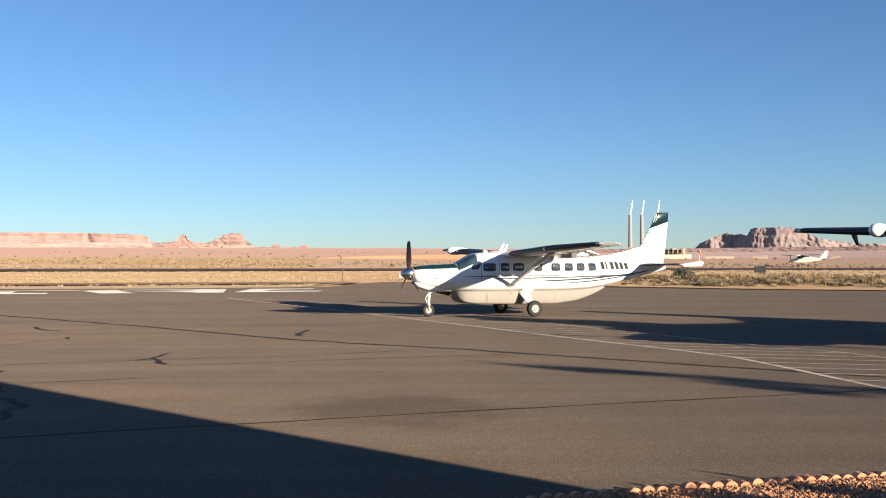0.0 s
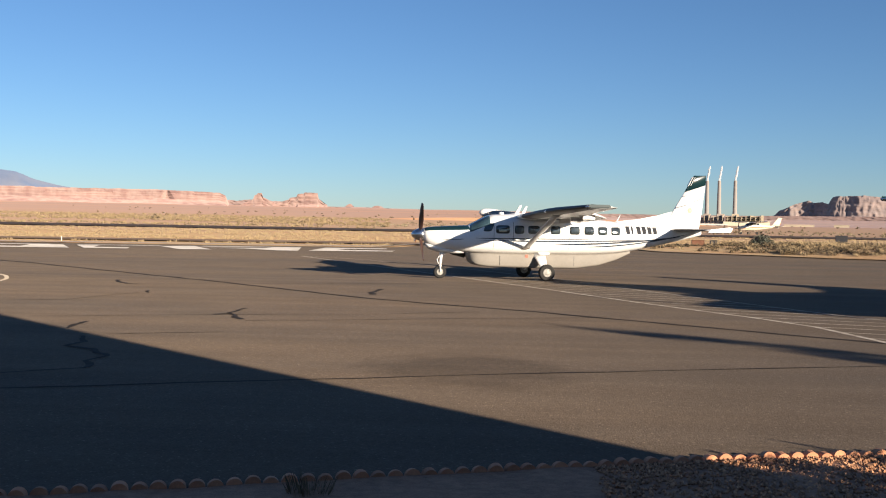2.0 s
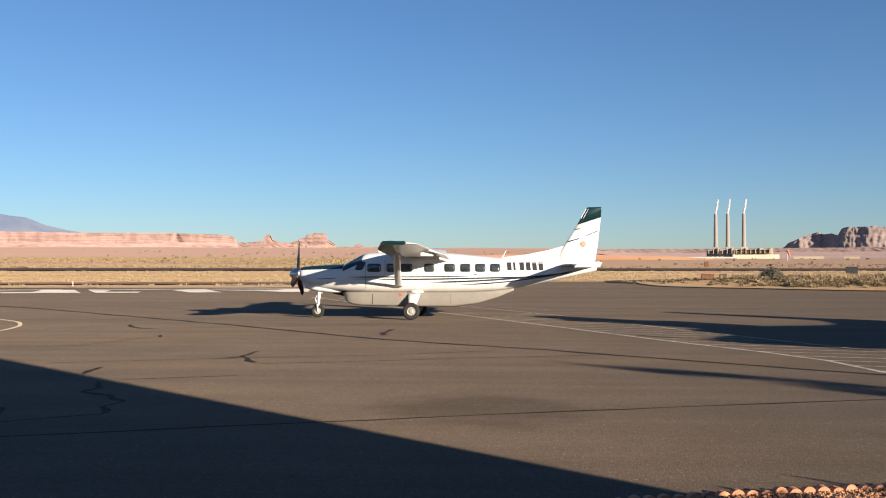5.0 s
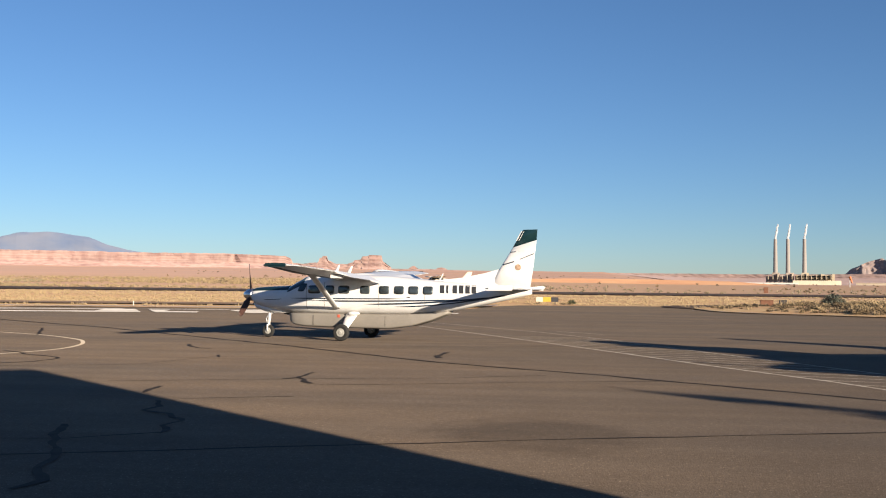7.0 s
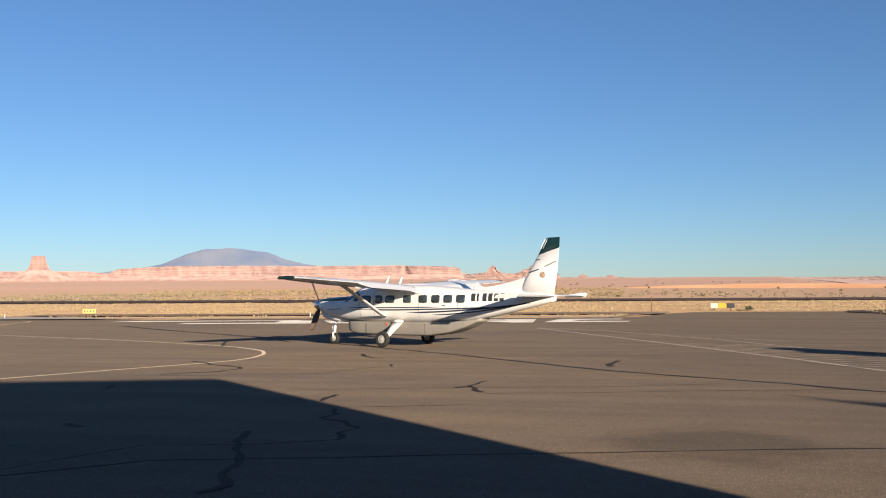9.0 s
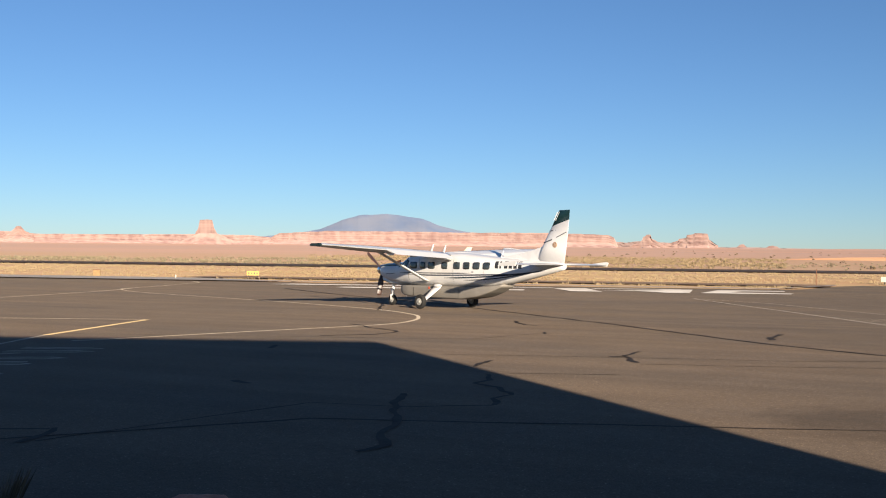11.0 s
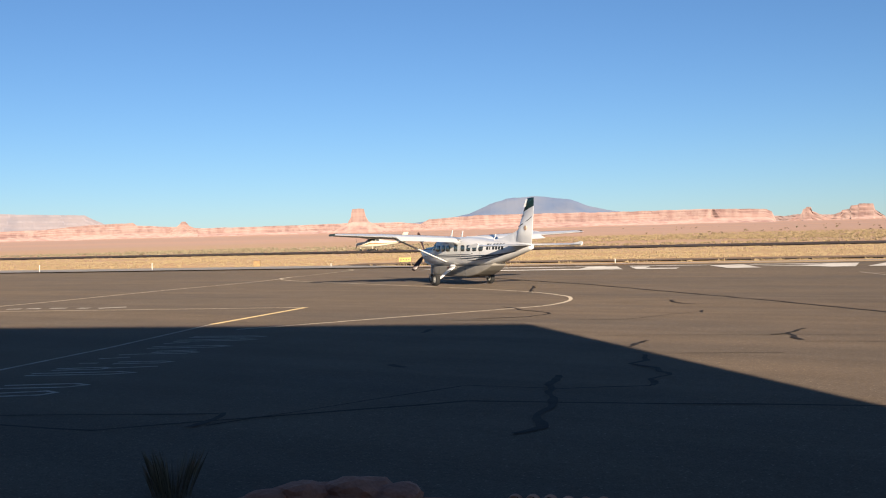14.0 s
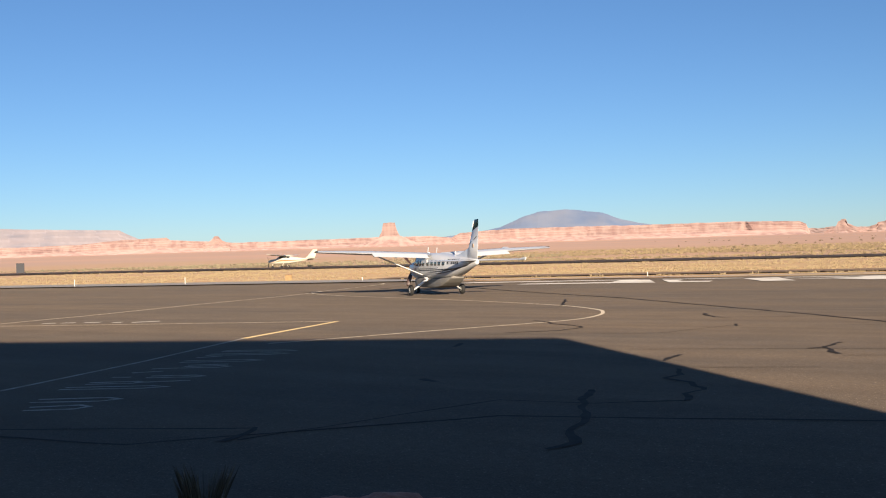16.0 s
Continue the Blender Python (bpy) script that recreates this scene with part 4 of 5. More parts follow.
    for s in (1, -1):
        for za, zb, xa, xb, h, y in ((3.14, 3.28, -6.30, -6.78, 0.045, 0.080), (3.28, 3.60, -6.78, -7.58, 0.028, 0.064), (3.66, 3.69, -6.62, -6.98, 0.035, 0.068)):
            bm = bmesh.new()
            box(bm, (xa + xb) / 2, s * y, (za + zb) / 2, math.hypot(xa - xb, za - zb), 0.012, h, rot=Matrix.Rotation(-math.atan2(za - zb, xa - xb), 4, "Y"))
            part("fin_stripe", bm, stripe_paint, fin, "thin dark stripe")
        bm = bmesh.new()
        tube(bm, (-6.94, s * 0.05, 3.05), (-6.94, s * 0.090, 3.05), 0.125, n=24)
        part("emblem", bm, emblem_paint, fin, "round orange-brown emblem")
    bm = bmesh.new()
    loft(bm, [[Vector((x, y, z)) for y, z in ((-w, z0), (0, z1), (w, z0))] for x, z0, z1, w in ((-3.55, 2.46, 2.50, 0.03), (-4.6, 2.38, 2.62, 0.09), (-5.5, 2.33, 2.80, 0.10), (-6.2, 2.30, 2.99, 0.10))])
    part("dorsal_fin", bm, white_paint, root)
    # nose gear
    bm = bmesh.new()
    tube(bm, (4.10, 0, 0.42), (4.02, 0, 1.30), 0.055, 0.075, 14)
    tube(bm, (4.10, 0.13, 0.28), (4.10, 0.13, 0.52), 0.03, n=8)
    tube(bm, (4.10, -0.13, 0.28), (4.10, -0.13, 0.52), 0.03, n=8)
    box(bm, 4.10, 0, 0.52, 0.12, 0.32, 0.07, 0.02)
    tube(bm, (4.16, 0, 0.60), (4.22, 0, 0.80), 0.022, n=8)
    tube(bm, (4.22, 0, 0.80), (4.07, 0, 1.0), 0.022, n=8)
    tube(bm, (4.06, 0, 0.95), (3.66, 0, 1.22), 0.03, n=8)
    part("nose_gear_leg", bm, white_paint, root, "white nose gear leg", True)
    wheels = [wheel_mesh("wheel", root, 0, 1.76, 0.345, 0.345, 0.24), wheel_mesh("wheel", root, 0, -1.76, 0.345, 0.345, 0.24), wheel_mesh("wheel", root, 4.10, 0, 0.275, 0.275, 0.19)]
    # propeller
    bm = bmesh.new()
    lathe(bm, [(0.265, -0.06), (0.27, 0.02), (0.25, 0.14), (0.20, 0.26), (0.12, 0.37), (0.04, 0.425), (0.005, 0.43)], "X", 28)
    prop = part("propeller", bm, bare_metal, root, "polished metal spinner", True)
    prop.location = (4.89, 0, 1.82)
    for k in range(3):
        bm = bmesh.new()
        rings = []
        for r, c, tw, th in ((0.18, 0.11, 62, 0.09), (0.35, 0.20, 52, 0.06), (0.65, 0.28, 38, 0.04), (1.0, 0.27, 27, 0.028), (1.26, 0.23, 22, 0.02), (1.36, 0.15, 20, 0.012)):
            q = Matrix.Rotation(radians(tw), 3, "Z")
            rings.append([q @ Vector((th * 0.5 * math.sin(a), c * 0.5 * math.cos(a), 0)) + Vector((0.06, 0, r)) for a in [2 * math.pi * i / 12 for i in range(12)]])
        loft(bm, rings)
        b = part("blade", bm, prop_black, prop, "dark propeller blade", True)
        b.rotation_euler = (radians(120 * k), 0, 0)
    bm = bmesh.new()
    loft(bm, [[Vector((x, y * w, z0 + h * (0.5 + 0.5 * math.sin(a)))) for a, y in [(2 * math.pi * i / 16, math.cos(2 * math.pi * i / 16)) for i in range(16)]] for x, w, z0, h in ((4.75, 0.16, 1.38, 0.1), (4.6, 0.26, 1.22, 0.24), (4.2, 0.30, 1.10, 0.30), (3.6, 0.26, 1.04, 0.26), (3.1, 0.16, 1.06, 0.16))])
    part("chin_intake", bm, white_paint, root, "white chin intake", True)
    part("intake_mouth", box(bmesh.new(), 4.77, 0, 1.44, 0.04, 0.30, 0.10, 0.02), boot_rubber, root)
    bm = bmesh.new()
    tube(bm, (3.55, -0.42, 1.12), (2.95, -0.52, 0.98), 0.12, 0.13, 16)
    part("exhaust_pipe", bm, dark_metal, root, "dark exhaust pipe", True)
    for x, y, h, lean in ((0.95, 0.28, 0.46, -0.22), (0.55, -0.2, 0.42, -0.20), (-3.6, 0.0, 0.34, -0.18)):
        zt = section(x)[1] - (0.04 if y else 0.0)
        bm = bmesh.new()
        loft(bm, [[Vector((x + lean * f + c * 0.5 * math.cos(a), y + 0.02 * math.sin(a), zt - 0.03 + h * f)) for a in [2 * math.pi * i / 8 for i in range(8)]] for f, c in (((0, 0.22), (0.9, 0.11), (1.0, 0.06)) if y else ((0, 0.10), (0.5, 0.05), (1.0, 0.03)))])
        part("antenna", bm, white_paint, root, "white blade antenna", True)
    bm = bmesh.new()
    bmesh.ops.create_uvsphere(bm, u_segments=12, v_segments=8, radius=0.1, matrix=Matrix.Translation((1.5, 0, 2.76)) @ Matrix.Diagonal((1.2, 1, 0.6, 1)))
    part("beacon", bm, white_paint, root, "", True)
    tagged(root, "white single-engine high-wing turboprop airplane with dark green trim, taxiing", "airplane")
    return root, prop, wheels


caravan, propeller, caravan_wheels = build_caravan()


# ---- the terminal behind the camera, whose shadow lies on the apron ----
def terminal():
    root = new("terminal_building")
    corner, away, h = Vector((12.0, -0.1, 0)), Vector((-0.92, -0.39, 0)).normalized(), 7.65
    back = Vector((away.y, -away.x, 0)) * -1
    if back.y > 0:
        back = -back
    length, deep = 70.0, 14.0

    def slab(name, p0, p1, thick, z0, z1, mat):
        d = p1 - p0
        ang = math.atan2(d.y, d.x)
        mid = (p0 + p1) / 2
        bm = bmesh.new()
        box(bm, mid.x, mid.y, (z0 + z1) / 2, d.length, thick, z1 - z0, rot=Matrix.Rotation(ang, 4, "Z"))
        return part(name, bm, mat, root)

    a, b = corner, corner + away * length
    c, d = b + back * deep, corner + back * deep
    inn = back * 0.15
    slab("wall", a + inn, b + inn, 0.3, -0.2, h, wall_plaster)
    slab("wall", a - away * -0.15 + back * 0.3, d - away * -0.15, 0.3, -0.2, h - 0.004, wall_plaster)
    slab("wall", b + away * -0.15 + back * 0.3, c + away * -0.15, 0.3, -0.2, h - 0.004, wall_plaster)
    slab("wall", c + away * -0.3 - back * 0.15, d + away * 0.3 - back * 0.15, 0.3, -0.2, h - 0.008, wall_plaster)
    mid = (a + c) / 2
    bm = bmesh.new()
    box(bm, mid.x, mid.y, h - 0.35, length - 0.7, deep - 0.7, 0.3, rot=Matrix.Rotation(math.atan2(away.y, away.x), 4, "Z"))
    part("roof", bm, wall_plaster, root)
    return tagged(root, "plain tan plastered terminal building behind the viewer", "building")


terminal()


# ---- paint and cracks on the asphalt ----
def ribbon(name, pts, width, mat, label, category, lift=0.006, wiggle=0.0, seed=0.0, step=0.6, vary=0.0):
    """A flat strip along a line; wiggle and vary make it a crack."""
    line = []
    for a, b in zip(pts, pts[1:]):
        n = max(1, int(math.hypot(b[0] - a[0], b[1] - a[1]) / step))
        line += [(a[0] + (b[0] - a[0]) * k / n, a[1] + (b[1] - a[1]) * k / n) for k in range(n)]
    line.append(pts[-1])
    verts, faces = [], []
    for i, (x, y) in enumerate(line):
        p, q = line[max(0, i - 1)], line[min(len(line) - 1, i + 1)]
        dx, dy = q[0] - p[0], q[1] - p[1]
        ln = math.hypot(dx, dy) or 1.0
        nx, ny = -dy / ln, dx / ln
        o = wiggle * noise.noise((i * 0.55, seed, 0.3)) * 2
        w = width * (1 + vary * 2 * noise.noise((i * 0.4, seed, 9.1)))
        for s in (0.5, -0.5):
            vx, vy = x + nx * (o + s * w), y + ny * (o + s * w)
            verts.append((vx, vy, plain(vx, vy) + lift + max(0.0, vy - 40) * 0.0007))
    for i in range(len(line) - 1):
        faces.append((2 * i, 2 * i + 1, 2 * i + 3, 2 * i + 2))
    ob = raw(name, verts, faces, mat)
    for p in ob.data.polygons:
        if p.normal.z < 0:
            p.flip()
    return tagged(ob, label, category, kind="structure")


def curve_through(pts, n=8):
    """Catmull-Rom through the points."""
    out = []
    for i in range(len(pts) - 1):
        p0, p1, p2, p3 = [Vector(pts[min(max(k, 0), len(pts) - 1)]) for k in (i - 1, i, i + 1, i + 2)]
        for k in range(n):
            t = k / n
            v = 0.5 * (2 * p1 + (p2 - p0) * t + (2 * p0 - 5 * p1 + 4 * p2 - p3) * t * t + (3 * p1 - p0 - 3 * p2 + p3) * t ** 3)
            out.append((v.x, v.y))
    return out + [tuple(pts[-1])]


ribbon("taxi_line", curve_through([(-20.75, 20.4), (-20.25, 21.95), (-19.2, 25.8), (-17.8, 30.4), (-17.45, 32.6), (-17.9, 34.9), (-18.7, 36.8), (-19.95, 38.7), (-23.0, 41.5), (-27.6, 44.2), (-32.6, 46.7), (-39.6, 49.7), (-45.2, 52.0), (-50.0, 54.5), (-53.3, 57.2), (-54.3, 59.3), (-55.5, 63.8), (-57.1, 68.8), (-58.2, 72.0), (-60.6, 74.0)]), 0.15, line_yellow, "pale yellow curved taxi guide line", "marking")
ribbon("taxi_line", curve_through([(-36, 12), (-41.3, 26.4), (-42.6, 30.1), (-44.7, 35.0), (-47.4, 41.5), (-49.4, 47.6), (-51.9, 54.4), (-54.1, 59.2)]), 0.17, line_yellow, "pale yellow taxi guide line", "marking", lift=0.0075)
ribbon("parking_line", [(-26.0, 29.2), (-23.0, 21.6)], 0.20, line_bright, "bright yellow parking line meeting another at a point", "marking")
# the stretch in the terminal's shade: its dimness is put into colour and width
ribbon("parking_line", [(-23.0, 21.6), (-19.8, 15.4), (-18.0, 11.4), (-16.5, 8)], 0.11, line_faded, "end of the parking line, dimmed and thinned for the building's shade", "marking")
ribbon("parking_line", [(-26.1, 29.2), (-31.9, 26.5), (-37.4, 23.9), (-60, 14)], 0.15, line_yellow, "pale yellow parking line across the apron", "marking", lift=0.0075)
edge_line = [(-14.1, 67.4), (-6.5, 52.4), (-1.6, 42.4), (1.3, 36.2), (3.72, 30.7), (5.03, 28.05), (6.07, 26.0), (6.92, 23.9), (7.34, 21.2), (7.56, 19.5), (7.8, 17.9), (8.5, 13)]
far_line = [(-14.1, 67.4), (-9.1, 63.0), (-5.4, 57.2), (-2.0, 51.8), (1.5, 44.6), (4.42, 37.2), (5.7, 34.2), (8.55, 27.4), (10.0, 25.0), (11.3, 20.0), (12.4, 15.0)]
ribbon("edge_line", edge_line, 0.15, line_faded, "faded white outline of a hatched no-parking area", "marking")
ribbon("edge_line", far_line, 0.10, line_faded, "faded white line closing the hatched area", "marking", lift=0.008)


def line_x(line, y):
    return float(np.interp(-y, [-p[1] for p in line], [p[0] for p in line]))


for k in range(27):
    y = 47.5 - 1.18 * k
    x = line_x(edge_line, y)
    reach = next((0.1 * i for i in range(10, 140) if x + 0.0955 * i >= line_x(far_line, y - 0.0296 * i)), 4.0)
    ribbon("hatch_line", [(x, y), (x + 0.955 * reach, y - 0.296 * reach)], 0.085, line_faded, "faded thin white hatch line", "marking", lift=0.0065)
ribbon("edge_line", [(-1.1, 52.7), (1.2, 50.3)], 0.10, line_faded, "short faded white stroke on the asphalt", "marking")

for pts, w, s in (
        ([(-45, 66), (-24, 49.6), (-10.8, 36.9), (-4.0, 29.7), (0.6, 26.4), (5.2, 22.4), (16, 13.5)], 0.2, 1), ([(-26, 4.5), (-10.7, 8.0), (-7.8, 12.0), (-2.65, 14.0), (0.3, 15.15), (3.4, 16.2), (6.0, 17.1), (14, 19.6)], 0.075, 2),
        ([(-10.6, 22.1), (-6.6, 23.6), (-3, 24.7), (-0.8, 26.0)], 0.045, 3), ([(-5.8, 22.2), (-1.4, 23.9), (2, 25)], 0.05, 4), ([(-7.6, 18.9), (-6.4, 19.5), (-5.6, 19.8)], 0.06, 5),
        ([(-9.7, 8.9), (-8.7, 13.4), (-7.2, 13.7), (-6.1, 14.5)], 0.06, 6), ([(-24, 22), (-12, 27), (-11.2, 30.4), (-7, 32)], 0.045, 7), ([(-13.0, 34.4), (-6, 37.4), (4, 41)], 0.04, 8), ([(-30, 1), (-18, 5.4), (-10.2, 9.6)], 0.06, 9)):
    ribbon("joint", pts, w, joint_seal, "narrow dark sealed joint in the asphalt", "joint", lift=0.0045, wiggle=0.05, seed=s * 3.1, vary=0.35)
for pts, w, s in (
        ([(-6.7, 25.4), (-6.62, 23.9), (-6.3, 23.2), (-5.95, 22.5)], 0.22, 1), ([(-6.62, 23.9), (-6.95, 23.6)], 0.2, 2), ([(-14.4, 36.6), (-14.1, 35.8), (-13.3, 34.6), (-12.7, 34.4)], 0.25, 3), ([(-11.3, 31.2), (-10.9, 30.3)], 0.2, 4),
        ([(-4.35, 31.6), (-4.45, 33.0), (-4.4, 34.4)], 0.28, 5), ([(-9.0, 21.2), (-8.75, 19.8)], 0.22, 6), ([(-7.9, 18.5), (-7.45, 17.6), (-7.5, 17.0), (-6.9, 16.6), (-6.3, 15.8), (-6.35, 15.2), (-6.1, 14.5)], 0.22, 7),
        ([(-7.99, 15.03), (-7.4, 13.73), (-6.85, 12.75), (-6.54, 12.04), (-6.28, 11.39), (-5.89, 10.63), (-5.92, 10.33), (-6.0, 10.14)], 0.2, 8), ([(-10.2, 9.7), (-9.9, 9.3), (-9.8, 8.7)], 0.22, 9), ([(-11.5, 15.2), (-11.0, 14.9)], 0.3, 10),
        ([(-26.4, 47.8), (-25.2, 45.6), (-24.6, 44.3), (-23.2, 41.6)], 0.28, 11), ([(-18.6, 31.3), (-17.6, 30.6), (-17.0, 29.8), (-15.9, 29.3), (-15.3, 28.5), (-15.2, 27.2), (-16.4, 25.8)], 0.2, 12), ([(-15.4, 22.2), (-15.0, 21.2)], 0.25, 13)):
    ribbon("crack", pts, w * 0.54, crack_seal, "black tar-sealed crack in the asphalt", "crack", lift=0.009, wiggle=0.06, seed=s * 1.7, step=0.22, vary=0.5)


def flat_patch(name, quad, mat, label, category, lift):
    verts = [(x, y, plain(x, y) + lift) for x, y in quad]
    return tagged(raw(name, verts, [tuple(range(len(quad)))], mat), label, category, kind="structure")

# large white painted blocks along the apron edge: k runs from their near line to their far one
def edge_row(x, k):
    near, far = 71.8 + 0.27 * (x + 36), 78.8 + 0.29 * (x + 35.6)
    return (x, near + (far - near) * k)

for quad in (
        [(-51.0, 0.72), (-43.0, 0.80), (-36.2, 0.86), (-36.4, 1), (-50.0, 1)],
        [(-43, 0.02), (-32.4, 0), (-35.3, 0.9), (-37.6, 0.9), (-36.6, 0.32), (-43.2, 0.22)],
        [(-31.4, 0), (-28.5, 0), (-29.0, 0.28), (-31.6, 0.32), (-32.3, 0.75), (-33.9, 0.75)], [(-34.2, 0.88), (-28.3, 0.86), (-28.3, 1), (-34.6, 1)], [(-24.9, 0), (-22.6, 0), (-25.9, 1), (-28.0, 0.8)],
        [(-23.9, 0.45), (-21.0, 0.40), (-18.0, 0), (-16.4, 0), (-17.6, 1), (-25.2, 1), (-25.2, 0.85), (-20.0, 0.85), (-19.3, 0.70), (-21.5, 0.60)],
        [(-15.7, 0.05), (-9.5, 0.1), (-9.5, 0.35), (-14.0, 0.4), (-13.6, 0.7), (-10.5, 0.8), (-10.8, 1), (-15.7, 1)]):
    flat_patch("painted_block", [edge_row(*q) for q in quad], block_white, "large white painted block at the apron edge", "marking", 0.035)

# worn ground lettering, not legible
for a, b, loop in (((-20.1, 18.17), (-18.3, 18.98), 0.14), ((-19.63, 17.2), (-17.92, 18.29), 0.16), ((-19.29, 16.55), (-19.0, 17.1), 0.0), ((-18.82, 15.73), (-17.23, 16.75), 0.17), ((-18.0, 15.2), (-17.3, 15.75), 0.0),
                   ((-17.75, 14.83), (-16.9, 15.42), 0.15), ((-18.13, 14.31), (-17.71, 14.72), 0.0), ((-17.86, 13.59), (-17.5, 14.1), 0.0), ((-17.52, 12.86), (-17.18, 13.05), 0.0), ((-16.87, 13.23), (-15.92, 13.84), 0.14),
                   ((-17.05, 11.95), (-16.17, 12.61), 0.13), ((-16.3, 12.46), (-15.55, 13.17), 0.0), ((-16.79, 11.23), (-15.15, 12.31), 0.15), ((-15.66, 9.94), (-14.49, 10.78), 0.19), ((-14.89, 9.3), (-14.17, 9.95), 0.19)):
    p, q = Vector(a), Vector(b)
    u = (q - p).normalized()
    v = Vector((-u.y, u.x))
    pts = [p, q] if not loop else [p + v * loop, p.lerp(q, 0.8) + v * loop * 1.2, q, p.lerp(q, 0.8) - v * loop * 1.2, p - v * loop]
    ribbon("worn_letter_bar", [tuple(k) for k in pts], 0.12, line_faded, "worn white bar of illegible ground lettering", "marking", lift=0.007)
for a, b in (((-38.6, 25.0), (-38.2, 25.4)), ((-38.0, 25.5), (-37.5, 25.8)), ((-37.1, 26.0), (-36.5, 26.35)), ((-35.8, 26.4), (-35.4, 26.6)), ((-34.8, 26.6), (-34.3, 27.6))):
    ribbon("worn_letter_bar", [a, b], 0.4, line_white, "worn white bar of illegible ground lettering", "marking", lift=0.007)

# ---- planted bed by the viewer: scalloped edging, gravel, dry shrubs ----
def edging_y(x):
    return 9.68 + (0.272 if x > 2 else 0.354) * (x - 2)

def scallop_mesh():
    bm = bmesh.new()
    prof = [(-0.066, -0.03)] + [(-0.066 * math.cos(math.pi * i / 8), 0.012 + 0.062 * math.sin(math.pi * i / 8)) for i in range(9)] + [(0.066, -0.03)]
    loft(bm, [[Vector((x, y, z)) for x, z in prof] for y in (-0.04, 0.04)])
    me = bpy.data.meshes.new("edging_brick")
    bm.to_mesh(me)
    bm.free()
    me.materials.append(terracotta)
    return me

def bed():
    root = new("garden_edging")
    me = scallop_mesh()
    for i in range(118):
        x = -4.4 + i * 0.140
        ob = new("edging_brick", me)
        ob.parent = root
        ob.location = (x, edging_y(x) + random.uniform(-0.012, 0.012), plain(x, edging_y(x)) + random.uniform(-0.012, 0.008))
        ob.rotation_euler = (random.uniform(-0.16, 0.10), random.uniform(-0.08, 0.08), radians(15.2) + random.uniform(-0.10, 0.10))
    tagged(root, "row of scalloped terracotta edging bricks round a gravel bed", "edging")
    xs = [x * 0.5 for x in range(-13, 30)]
    verts, faces = [], []
    for x in xs:
        for k in range(11):
            y = edging_y(x) - 0.05 - k * 0.42
            verts.append((x, y, 0.03 + 0.012 * k + 0.03 * noise.noise((x * 1.3, y * 1.3, 0))))
    for i in range(len(xs) - 1):
        for k in range(10):
            faces.append((i * 11 + k + 1, (i + 1) * 11 + k + 1, (i + 1) * 11 + k, i * 11 + k))
    tagged(raw("gravel_bed", verts, faces, gravel, True), "orange-brown gravel bed along the apron", "gravel bed", kind="structure")
    verts, faces = [], []
    for i in range(8000):
        x = random.uniform(0.8, 8.5)
        k = random.random() ** 1.4
        y = edging_y(x) - 0.07 - k * 1.9
        r = random.uniform(0.009, 0.024)
        z = 0.032 + 0.012 * (edging_y(x) - 0.05 - y) / 0.42 + r * 0.4
        b = len(verts)
        ph = random.uniform(0, 6.28)
        for j in range(4):
            a = ph + j * 1.5708
            verts.append((x + r * math.cos(a) * random.uniform(0.6, 1.2), y + r * math.sin(a) * random.uniform(0.6, 1.2), z + r * random.uniform(-0.3, 0.2)))
        verts += [(x, y, z + r * 0.8), (x, y, z - r * 0.9)]
        for j in range(4):
            faces += [(b + j, b + (j + 1) % 4, b + 4), (b + (j + 1) % 4, b + j, b + 5)]
    tagged(raw("gravel_stones", verts, faces, chip_stone), "loose orange gravel stones", "gravel", kind="stuff")

bed()

def blades(verts, faces, x, y, z, h, spread, n, lean=0.5, width=0.012):
    for _ in range(n):
        a, r = random.uniform(0, 6.283), spread * random.random() ** 0.5
        bx, by = x + r * math.cos(a) * 0.5, y + r * math.sin(a) * 0.5
        hh = h * random.uniform(0.55, 1.1)
        tx, ty = bx + math.cos(a) * hh * lean * random.uniform(0.2, 1), by + math.sin(a) * hh * lean * random.uniform(0.2, 1)
        p = random.uniform(0, 3.14)
        w = width * random.uniform(0.7, 1.4)
        b = len(verts)
        verts += [(bx - w * math.cos(p), by - w * math.sin(p), z), (bx + w * math.cos(p), by + w * math.sin(p), z), ((bx + tx) / 2 + w * 0.7, (by + ty) / 2, z + hh * 0.6), (tx, ty, z + hh)]
        faces += [(b, b + 1, b + 2), (b, b + 2, b + 3)]

def leafy(verts, faces, x, y, z, r, h, n, leaf):
    """An uneven dome of small leaves on short twigs."""
    for _ in range(n):
        a, e = random.uniform(0, 6.283), math.asin(random.random())
        k = random.random() ** 0.4 * (0.75 + 0.35 * noise.noise((math.cos(a) * 2 + x, math.sin(a) * 2 + y, e * 2)))
        p = Vector((x + r * k * math.cos(e) * math.cos(a), y + r * k * math.cos(e) * math.sin(a), z + 0.05 + h * k * math.sin(e)))
        d = Vector((random.uniform(-1, 1), random.uniform(-1, 1), random.uniform(-0.4, 1))).normalized() * leaf * random.uniform(0.6, 1.5)
        s = Vector((random.uniform(-1, 1), random.uniform(-1, 1), random.uniform(-1, 1))).normalized() * leaf * 0.35
        b = len(verts)
        verts += [tuple(p - s), tuple(p + s), tuple(p + d)]
        faces.append((b, b + 1, b + 2))

